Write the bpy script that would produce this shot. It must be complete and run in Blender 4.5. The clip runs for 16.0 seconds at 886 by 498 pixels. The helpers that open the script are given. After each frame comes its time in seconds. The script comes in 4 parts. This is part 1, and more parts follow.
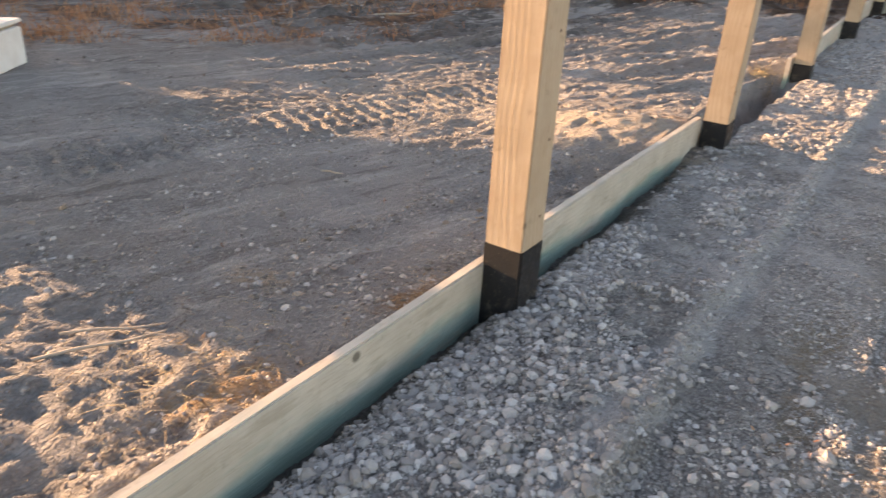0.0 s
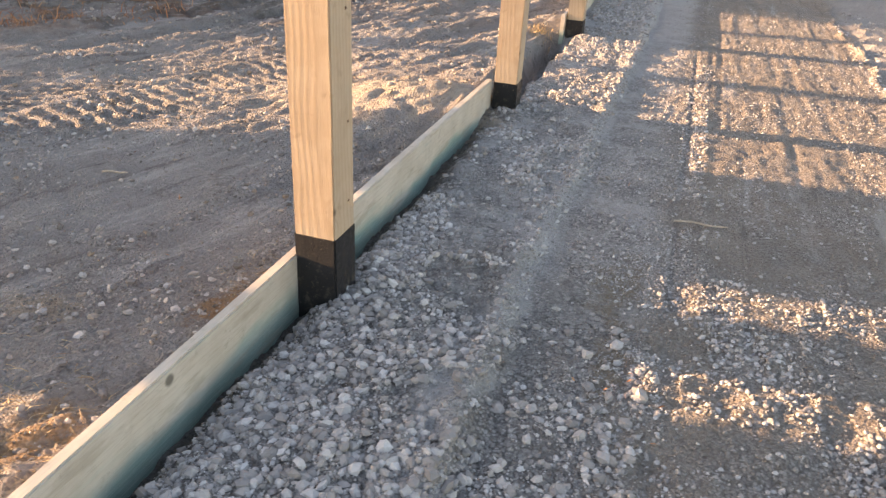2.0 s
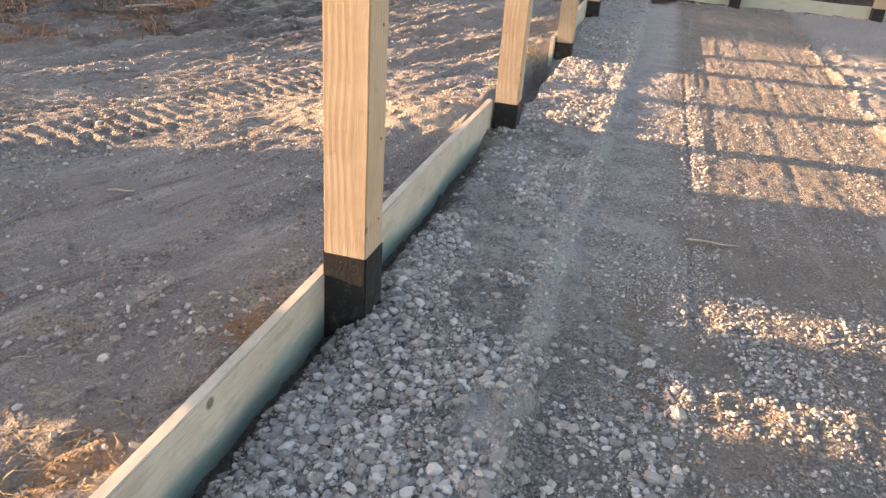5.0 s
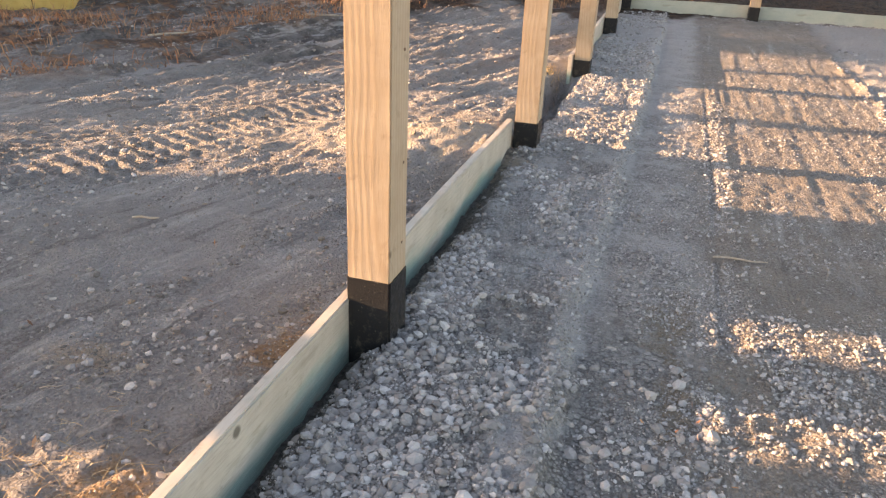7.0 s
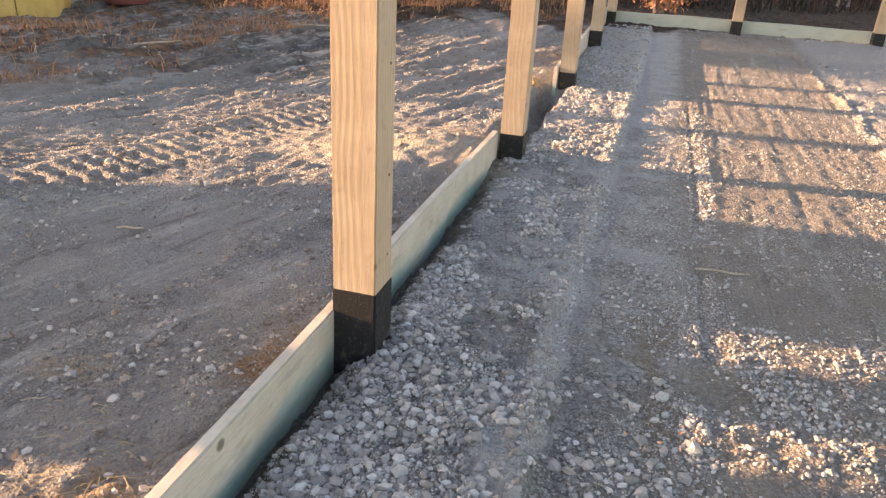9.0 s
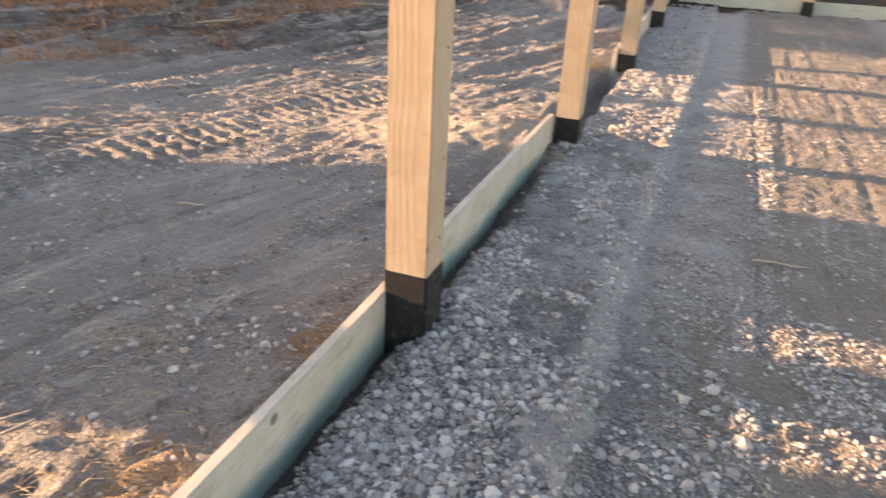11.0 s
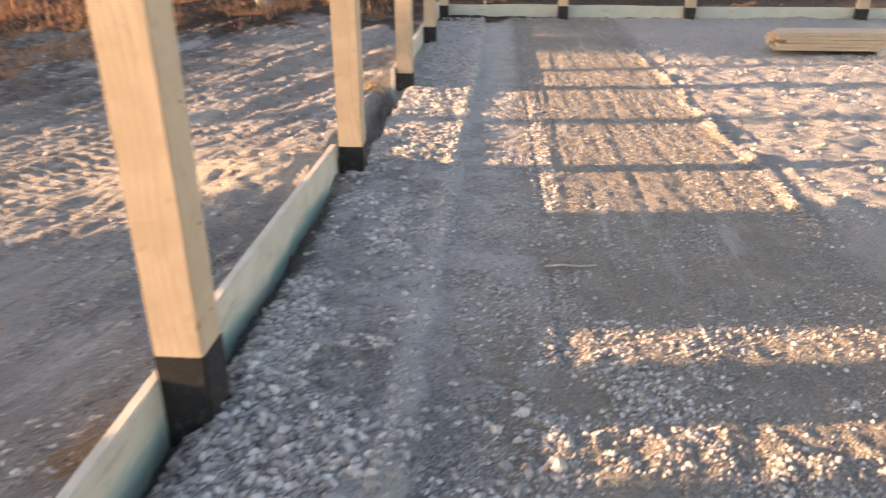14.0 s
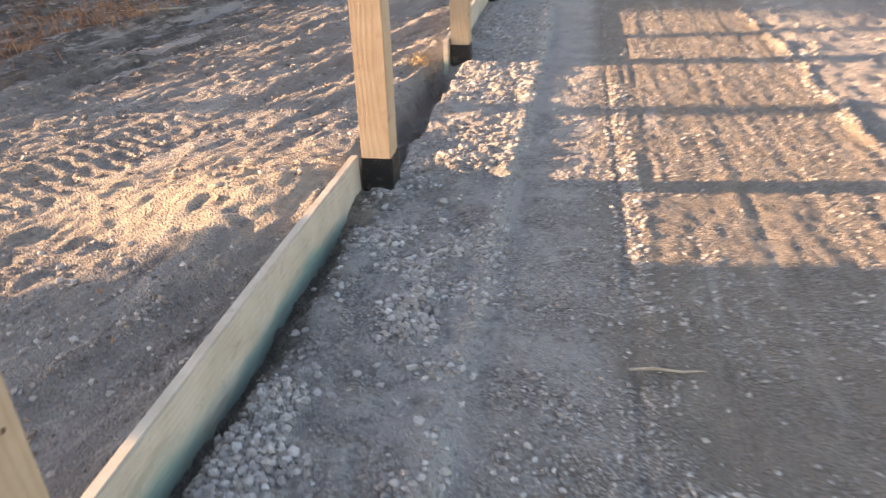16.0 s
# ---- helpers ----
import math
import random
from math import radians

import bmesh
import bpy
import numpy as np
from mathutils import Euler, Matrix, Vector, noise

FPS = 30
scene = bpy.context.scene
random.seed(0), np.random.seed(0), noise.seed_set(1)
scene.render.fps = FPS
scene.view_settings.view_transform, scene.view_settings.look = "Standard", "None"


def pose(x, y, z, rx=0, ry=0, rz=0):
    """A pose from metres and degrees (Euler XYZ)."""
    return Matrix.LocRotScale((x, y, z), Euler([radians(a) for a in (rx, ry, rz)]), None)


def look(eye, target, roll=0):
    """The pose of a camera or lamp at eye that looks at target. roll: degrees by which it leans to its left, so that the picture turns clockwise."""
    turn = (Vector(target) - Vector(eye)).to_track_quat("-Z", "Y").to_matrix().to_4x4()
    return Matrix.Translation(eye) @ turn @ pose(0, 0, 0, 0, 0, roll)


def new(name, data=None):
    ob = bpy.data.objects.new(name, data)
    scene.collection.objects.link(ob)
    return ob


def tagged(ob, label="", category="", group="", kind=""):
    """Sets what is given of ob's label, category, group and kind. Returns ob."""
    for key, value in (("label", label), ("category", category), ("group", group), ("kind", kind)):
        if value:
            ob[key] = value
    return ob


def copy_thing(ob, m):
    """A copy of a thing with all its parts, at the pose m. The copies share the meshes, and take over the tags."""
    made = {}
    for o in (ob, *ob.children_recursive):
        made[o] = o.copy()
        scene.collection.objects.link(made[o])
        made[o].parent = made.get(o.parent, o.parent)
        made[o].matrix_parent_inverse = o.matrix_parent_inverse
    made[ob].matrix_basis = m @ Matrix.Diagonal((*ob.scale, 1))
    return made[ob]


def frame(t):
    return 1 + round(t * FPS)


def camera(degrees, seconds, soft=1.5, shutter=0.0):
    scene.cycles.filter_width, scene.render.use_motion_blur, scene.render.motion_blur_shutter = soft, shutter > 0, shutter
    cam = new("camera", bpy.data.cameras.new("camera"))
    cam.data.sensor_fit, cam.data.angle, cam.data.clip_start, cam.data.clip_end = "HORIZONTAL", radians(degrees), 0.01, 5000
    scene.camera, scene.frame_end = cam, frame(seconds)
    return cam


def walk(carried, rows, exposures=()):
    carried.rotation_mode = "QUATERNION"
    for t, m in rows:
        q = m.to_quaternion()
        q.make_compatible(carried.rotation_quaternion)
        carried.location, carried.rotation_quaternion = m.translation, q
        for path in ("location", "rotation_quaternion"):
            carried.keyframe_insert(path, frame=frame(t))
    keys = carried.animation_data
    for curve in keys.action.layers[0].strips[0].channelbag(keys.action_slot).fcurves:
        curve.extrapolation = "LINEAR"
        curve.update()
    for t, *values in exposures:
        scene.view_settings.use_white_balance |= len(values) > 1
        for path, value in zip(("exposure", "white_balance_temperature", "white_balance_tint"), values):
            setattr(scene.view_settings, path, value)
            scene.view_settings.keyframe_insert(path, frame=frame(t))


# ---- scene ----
cam = camera(63.3, 16.0, soft=1.3, shutter=0.6)
PATH = [
    (0, (0.953, -1.872, 1.289), (-0.049, -0.383, 0.405), 3.0),
    (0.5, (0.966, -1.858, 1.309), (0.097, -0.288, 0.426), 3.7),
    (1, (1.005, -1.834, 1.311), (0.283, -0.203, 0.406), 3.6),
    (1.5, (1.007, -1.815, 1.306), (0.393, -0.141, 0.4), 3.4),
    (2, (0.919, -1.798, 1.315), (0.392, -0.114, 0.374), 3.2),
    (2.5, (0.818, -1.82, 1.309), (0.305, -0.144, 0.347), 4.2),
    (3, (0.739, -1.854, 1.294), (0.11, -0.22, 0.327), 4.0),
    (3.5, (0.718, -1.862, 1.283), (0.092, -0.211, 0.343), 4.6),
    (4, (0.72, -1.85, 1.291), (0.227, -0.148, 0.363), 4.3),
    (4.2, (0.73, -1.85, 1.289), (0.261, -0.136, 0.371), 4.7),
    (6.3, (0.72, -1.819, 1.287), (0.274, -0.071, 0.424), 3.0),
    (6.5, (0.715, -1.818, 1.289), (0.238, -0.077, 0.429), 2.8),
    (7, (0.712, -1.827, 1.293), (0.193, -0.088, 0.451), 2.5),
    (7.5, (0.72, -1.824, 1.293), (0.264, -0.071, 0.446), 3.0),
    (8, (0.717, -1.833, 1.289), (0.271, -0.071, 0.454), 2.7),
    (8.5, (0.714, -1.833, 1.293), (0.234, -0.071, 0.479), 3.2),
    (8.7, (0.717, -1.833, 1.298), (0.233, -0.071, 0.486), 3.2),
    (10.8, (0.691, -1.836, 1.323), (0.138, -0.132, 0.435), 3.6),
    (11, (0.715, -1.839, 1.322), (0.104, -0.146, 0.449), 2.9),
    (11.5, (0.674, -1.849, 1.32), (-0.075, -0.231, 0.415), 2.7),
    (12, (0.692, -1.835, 1.324), (-0.017, -0.211, 0.397), 2.6),
    (12.5, (0.703, -1.817, 1.322), (0.06, -0.176, 0.376), 1.6),
    (13, (0.678, -1.809, 1.322), (0.066, -0.153, 0.383), 2.5),
    (13.2, (0.701, -1.795, 1.33), (0.111, -0.117, 0.416), 2.0),
    (13.5, (0.728, -1.777, 1.349), (0.298, -0.012, 0.512), 1.5),
    (13.7, (0.752, -1.741, 1.354), (0.472, 0.07, 0.553), 1.5),
    (14, (0.794, -1.639, 1.345), (0.654, 0.182, 0.53), -0.1),
    (14.2, (0.821, -1.515, 1.37), (0.736, 0.303, 0.541), 1.2),
    (14.5, (0.908, -1.372, 1.357), (0.84, 0.431, 0.493), 0.5),
    (14.7, (0.882, -1.278, 1.369), (0.794, 0.551, 0.563), 0.8),
    (15, (0.881, -1.152, 1.339), (0.63, 0.671, 0.556), -1.8),
    (15.1, (0.878, -1.085, 1.343), (0.634, 0.746, 0.577), -1.1),
    (15.3, (0.859, -0.939, 1.323), (0.691, 0.918, 0.599), -0.1),
    (15.5, (0.822, -0.825, 1.357), (0.546, 0.996, 0.576), -1.1),
    (15.7, (0.814, -0.758, 1.392), (0.55, 1.014, 0.503), 0.4),
    (16, (0.811, -0.586, 1.344), (0.478, 1.149, 0.405), -1.9),
]
walk(cam, [(t, look(eye, target, roll)) for t, eye, target, roll in PATH], exposures=((0, 2.15, 7600, 24), (1, 2.3, 7600, 24), (13, 2.3, 7600, 24), (14.5, 2.37, 7400, 24), (16, 2.3, 7400, 24)))

# ---- world, sun ----
world = bpy.data.worlds.new("world")
scene.world = world
world.use_nodes = True
wn = world.node_tree
sky = wn.nodes.new("ShaderNodeTexSky")
sky.sky_type = "NISHITA"
sky.sun_disc = False
sky.sun_elevation = radians(9)
sky.sun_rotation = radians(264)
wn.links.new(sky.outputs["Color"], wn.nodes["Background"].inputs["Color"])
wn.nodes["Background"].inputs["Strength"].default_value = 0.13
SUN_WAY = Vector((1.0, 0.1, -0.155))
sun = new("sun", bpy.data.lights.new("sun", "SUN"))
sun.data.energy = 5.0
sun.data.angle = radians(0.45)
sun.data.color = (1.0, 0.70, 0.42)
sun.matrix_world = look((-40, -4, 7), Vector((-40, -4, 7)) + SUN_WAY)


# ---- materials ----
class Nodes:
    """A short way to wire a node material."""

    def __init__(self, name, rough=0.9):
        self.mat = bpy.data.materials.new(name)
        self.mat.use_nodes = True
        self.tree = self.mat.node_tree
        self.bsdf = self.tree.nodes["Principled BSDF"]
        self.bsdf.inputs["Roughness"].default_value = rough
        self.bsdf.inputs["Specular IOR Level"].default_value = 0.25
        self.geo = self.add("ShaderNodeNewGeometry")
        self.tex = self.add("ShaderNodeTexCoord")

    def add(self, kind):
        return self.tree.nodes.new(kind)

    def link(self, a, b):
        self.tree.links.new(a, b)

    def put(self, socket, value):
        if isinstance(value, bpy.types.NodeSocket):
            self.link(value, socket)
        elif isinstance(value, tuple) and len(value) == 3 and socket.type == "RGBA":
            socket.default_value = (*value, 1)
        else:
            socket.default_value = value

    def scaled(self, vector, size):
        m = self.add("ShaderNodeMapping")
        self.link(vector, m.inputs["Vector"])
        m.inputs["Scale"].default_value = size
        return m.outputs["Vector"]

    def noise(self, scale, detail=4, rough=0.6, vector=None, warp=0.0):
        n = self.add("ShaderNodeTexNoise")
        n.inputs["Scale"].default_value = scale
        n.inputs["Detail"].default_value = detail
        n.inputs["Roughness"].default_value = rough
        n.inputs["Distortion"].default_value = warp
        self.link(vector or self.geo.outputs["Position"], n.inputs["Vector"])
        return n.outputs["Fac"]

    def cells(self, scale, vector=None, out="Distance"):
        n = self.add("ShaderNodeTexVoronoi")
        n.inputs["Scale"].default_value = scale
        self.link(vector or self.geo.outputs["Position"], n.inputs["Vector"])
        return n.outputs[out]

    def ramp(self, fac, lo, hi, a=0.0, b=1.0):
        n = self.add("ShaderNodeMapRange")
        n.interpolation_type = "SMOOTHSTEP"
        self.put(n.inputs["Value"], fac)
        for key, v in (("From Min", lo), ("From Max", hi), ("To Min", a), ("To Max", b)):
            n.inputs[key].default_value = v
        return n.outputs["Result"]

    def math(self, op, a, b=0.0):
        n = self.add("ShaderNodeMath")
        n.operation = op
        self.put(n.inputs[0], a)
        self.put(n.inputs[1], b)
        return n.outputs[0]

    def mix(self, fac, a, b, blend="MIX"):
        n = self.add("ShaderNodeMix")
        n.data_type = "RGBA"
        n.blend_type = blend
        self.put(n.inputs["Factor"], fac)
        self.put(n.inputs[6], a)
        self.put(n.inputs[7], b)
        return n.outputs[2]

    def xyz(self, vector=None):
        n = self.add("ShaderNodeSeparateXYZ")
        self.link(vector or self.geo.outputs["Position"], n.inputs[0])
        return n.outputs

    def bump(self, height, strength, distance=0.01, normal=None):
        n = self.add("ShaderNodeBump")
        n.inputs["Strength"].default_value = strength
        n.inputs["Distance"].default_value = distance
        self.put(n.inputs["Height"], height)
        if normal:
            self.link(normal, n.inputs["Normal"])
        return n.outputs["Normal"]

    def done(self, colour, normal=None, rough=None):
        self.put(self.bsdf.inputs["Base Color"], colour)
        if normal:
            self.link(normal, self.bsdf.inputs["Normal"])
        if rough is not None:
            self.put(self.bsdf.inputs["Roughness"], rough)
        return self.mat


def ground_material():
    n = Nodes("bare_ground", 0.95)
    x, y, z = n.xyz()
    pos = n.geo.outputs["Position"]
    big = n.noise(0.9, 5, 0.6)
    mid = n.noise(6, 6, 0.65)
    fine = n.noise(60, 6, 0.72)
    grit = n.cells(95)
    tone = n.xyz(n.cells(95, out="Color"))[0]
    chip = n.cells(46)
    chip_tone = n.xyz(n.cells(46, out="Color"))[1]
    # broken stone: pale chips with dark gaps
    pebble = n.mix(n.math("POWER", tone, 1.3), (0.205, 0.187, 0.172), (0.56, 0.53, 0.50))
    pebble = n.mix(n.ramp(grit, 0.42, 0.68, 0.0, 0.85), pebble, (0.075, 0.066, 0.058))
    coarse = n.mix(chip_tone, (0.24, 0.222, 0.205), (0.55, 0.52, 0.49))
    coarse = n.mix(n.ramp(chip, 0.45, 0.68, 0.0, 0.9), coarse, (0.07, 0.062, 0.055))
    rubble = n.mix(n.ramp(n.noise(7, 5, 0.7), 0.42, 0.6), pebble, coarse)
    # trodden soil of the field, with pale dust dragged along the tracks
    along = n.add("ShaderNodeCombineXYZ")
    n.put(along.inputs[0], n.math("SUBTRACT", x, n.math("MULTIPLY", y, 0.28)))
    n.put(along.inputs[1], n.math("MULTIPLY", y, 0.14))
    track = along.outputs[0]
    soil = n.mix(n.ramp(big, 0.35, 0.68), (0.247, 0.23, 0.214), (0.352, 0.334, 0.315))
    soil = n.mix(n.ramp(mid, 0.5, 0.7, 0.0, 0.6), soil, (0.425, 0.40, 0.372))
    soil = n.mix(n.ramp(n.noise(2.3, 5, 0.7), 0.62, 0.76, 0.0, 0.45), soil, (0.30, 0.195, 0.115))
    soil = n.mix(n.ramp(n.noise(11, 6, 0.75), 0.44, 0.3, 0.0, 0.75), soil, (0.13, 0.115, 0.105))
    soil = n.mix(n.ramp(n.noise(3.4, 6, 0.75, track), 0.53, 0.62, 0.0, 0.65), soil, (0.52, 0.49, 0.46))
    soil = n.mix(n.ramp(n.noise(13, 5, 0.7, track), 0.55, 0.64, 0.0, 0.6), soil, (0.50, 0.465, 0.43))
    soil = n.mix(n.ramp(n.noise(8.1, 5, 0.7, track), 0.45, 0.36, 0.0, 0.7), soil, (0.125, 0.11, 0.10))
    soil = n.mix(n.ramp(n.noise(2.8, 5, 0.7), 0.42, 0.7, 0.06, 0.5), soil, rubble)
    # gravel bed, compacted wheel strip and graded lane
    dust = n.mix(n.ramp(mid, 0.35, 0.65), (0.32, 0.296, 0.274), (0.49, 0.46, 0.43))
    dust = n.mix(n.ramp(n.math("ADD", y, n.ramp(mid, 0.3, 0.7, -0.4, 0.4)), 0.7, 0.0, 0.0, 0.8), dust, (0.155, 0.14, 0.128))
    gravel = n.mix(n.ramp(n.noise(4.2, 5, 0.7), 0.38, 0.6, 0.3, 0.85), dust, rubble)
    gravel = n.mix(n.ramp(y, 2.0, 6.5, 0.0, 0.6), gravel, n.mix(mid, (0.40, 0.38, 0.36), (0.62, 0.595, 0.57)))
    lane = n.mix(n.ramp(mid, 0.4, 0.66), (0.245, 0.205, 0.165), (0.345, 0.295, 0.24))
    lane = n.mix(n.ramp(n.noise(2.1, 5, 0.65), 0.42, 0.64, 0.08, 0.6), lane, pebble)
    lanes = n.scaled(pos, (3.0, 0.4, 1))
    lane = n.mix(n.ramp(n.noise(2.2, 5, 0.7, lanes), 0.56, 0.68, 0.0, 0.7), lane, (0.47, 0.44, 0.41))
    lane = n.mix(n.ramp(n.noise(5.5, 4, 0.7, n.scaled(pos, (3.0, 0.25, 1))), 0.42, 0.33, 0.0, 0.6), lane, (0.14, 0.12, 0.105))
    lane = n.mix(n.ramp(n.noise(2.6, 5, 0.7), 0.44, 0.34, 0.0, 0.4), lane, (0.20, 0.178, 0.16))
    edge = n.math("ADD", x, n.ramp(n.noise(3, 4), 0.2, 0.8, -0.06, 0.06))
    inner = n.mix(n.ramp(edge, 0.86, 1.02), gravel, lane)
    pale = n.math("MULTIPLY", n.ramp(n.noise(3.7, 6, 0.75), 0.47, 0.6), n.math("MULTIPLY", n.ramp(y, 0.2, 1.0), n.ramp(x, 1.05, 0.85)))
    inner = n.mix(n.math("MULTIPLY", pale, 0.75), inner, n.mix(fine, (0.34, 0.325, 0.31), (0.66, 0.635, 0.61)))
    crest = n.math("MULTIPLY", n.ramp(edge, 0.42, 0.50), n.ramp(edge, 0.60, 0.55))
    inner = n.mix(n.math("MULTIPLY", crest, 0.75), inner, n.mix(mid, (0.44, 0.42, 0.395), (0.62, 0.595, 0.57)))
    inner = n.mix(n.ramp(edge, 2.3, 2.6), inner, n.mix(0.55, soil, (0.48, 0.45, 0.42)))
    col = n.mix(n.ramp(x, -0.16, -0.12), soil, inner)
    # brown earth showing through, rusty earth beside the board, sun-warmed patches painted in

    def tint_spot(cx, cy, rx, ry, amount, colour, base):
        dx = n.math("DIVIDE", n.math("SUBTRACT", x, cx), rx)
        dy = n.math("DIVIDE", n.math("SUBTRACT", y, cy), ry)
        d = n.math("SQRT", n.math("ADD", n.math("MULTIPLY", dx, dx), n.math("MULTIPLY", dy, dy)))
        d = n.math("ADD", d, n.ramp(n.noise(9, 5, 0.75), 0.2, 0.8, -0.6, 0.6))
        return n.mix(n.ramp(d, 1.0, 0.35, 0.0, amount), base, colour)

    # dark soil along the board foot, with the board's contact shade painted in
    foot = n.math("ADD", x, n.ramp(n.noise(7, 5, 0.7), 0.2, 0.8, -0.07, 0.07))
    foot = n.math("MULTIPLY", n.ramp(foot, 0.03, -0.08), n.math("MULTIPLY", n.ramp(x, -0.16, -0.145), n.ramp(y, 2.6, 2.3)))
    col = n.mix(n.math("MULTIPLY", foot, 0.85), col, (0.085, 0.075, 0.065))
    col = tint_spot(0.86, 0.58, 0.13, 0.30, 0.85, (0.235, 0.185, 0.125), col)
    col = tint_spot(0.90, 0.05, 0.08, 0.30, 0.8, (0.22, 0.17, 0.115), col)
    col = tint_spot(0.36, 0.48, 0.14, 0.13, 0.7, (0.235, 0.20, 0.17), col)
    col = tint_spot(-0.30, -0.12, 0.11, 0.22, 0.85, (0.32, 0.185, 0.085), col)
    col = tint_spot(-0.36, -0.92, 0.12, 0.20, 0.8, (0.40, 0.235, 0.10), col)
    # warm patch on the clod pile, its lit look put into the colour
    col = tint_spot(-0.84, -0.38, 0.15, 0.10, 0.7, (0.42, 0.32, 0.22), col)
    # sandy tan mound and tracks, some sunlit brightness put into the colour
    col = tint_spot(-0.75, 2.15, 0.95, 0.75, 0.7, (0.51, 0.43, 0.335), col)
    col = tint_spot(-1.9, 1.9, 0.9, 0.9, 0.35, (0.47, 0.405, 0.32), col)
    gritty = n.ramp(x, -0.3, 0.0, 0.26, 0.45)
    col = n.mix(n.math("MULTIPLY", n.ramp(fine, 0.3, 0.75), gritty), col, n.mix(fine, (0.05, 0.044, 0.038), (0.60, 0.57, 0.535)))
    # shade painted as darker far-left earth, then leaf litter where the cleared strip ends
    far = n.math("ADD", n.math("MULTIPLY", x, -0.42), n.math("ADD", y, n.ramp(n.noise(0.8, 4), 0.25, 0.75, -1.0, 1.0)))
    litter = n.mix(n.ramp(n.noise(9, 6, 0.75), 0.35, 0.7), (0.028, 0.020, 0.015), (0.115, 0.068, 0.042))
    shaded_dirt = n.mix(n.ramp(n.noise(4.0, 6, 0.75), 0.4, 0.6), (0.065, 0.058, 0.053), (0.20, 0.18, 0.163))
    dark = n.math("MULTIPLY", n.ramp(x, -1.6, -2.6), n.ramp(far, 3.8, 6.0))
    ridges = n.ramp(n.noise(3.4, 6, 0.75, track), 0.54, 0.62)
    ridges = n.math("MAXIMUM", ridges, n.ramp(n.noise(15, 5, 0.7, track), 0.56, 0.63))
    shaded_dirt = n.mix(n.math("MULTIPLY", ridges, 0.85), shaded_dirt, (0.46, 0.43, 0.405))
    col = n.mix(n.math("MULTIPLY", dark, 0.85), col, shaded_dirt)
    col = n.mix(n.ramp(far, 8.6, 9.6), col, litter)
    col = n.mix(n.ramp(y, 10.0, 10.3), col, litter)
    side = n.math("ADD", n.math("MULTIPLY", x, -1.2), y)
    patch = n.math("MULTIPLY", n.ramp(n.noise(1.6, 5, 0.7), 0.46, 0.6), n.math("MULTIPLY", n.ramp(side, 6.6, 8.2), n.ramp(x, -3.0, -3.8)))
    col = n.mix(n.math("MULTIPLY", patch, 0.9), col, n.mix(n.ramp(mid, 0.4, 0.6), (0.075, 0.05, 0.036), (0.30, 0.15, 0.075)))
    h = n.math("ADD", n.math("MULTIPLY", fine, 0.9), n.math("MULTIPLY", grit, -0.8))
    nor = n.bump(n.noise(22, 6, 0.7), 0.8, 0.03)
    nor = n.bump(h, 1.0, 0.018, nor)
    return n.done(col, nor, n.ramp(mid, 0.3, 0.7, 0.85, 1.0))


def stone_material(name, dark, light, warm):
    n = Nodes(name, 0.85)
    r = n.geo.outputs["Random Per Island"]
    info = n.add("ShaderNodeObjectInfo").outputs["Random"]
    r = n.math("FRACT", n.math("ADD", r, info))
    col = n.mix(n.math("POWER", r, 1.6), dark, light)
    col = n.mix(n.ramp(n.math("FRACT", n.math("MULTIPLY", r, 7.31)), 0.72, 1.0, 0.0, 0.6), col, warm)
    f = n.noise(140, 5, 0.7)
    col = n.mix(n.ramp(f, 0.4, 0.7, 0.0, 0.45), col, n.mix(0.5, col, (0.16, 0.15, 0.14)))
    return n.done(col, n.bump(f, 0.5, 0.004))


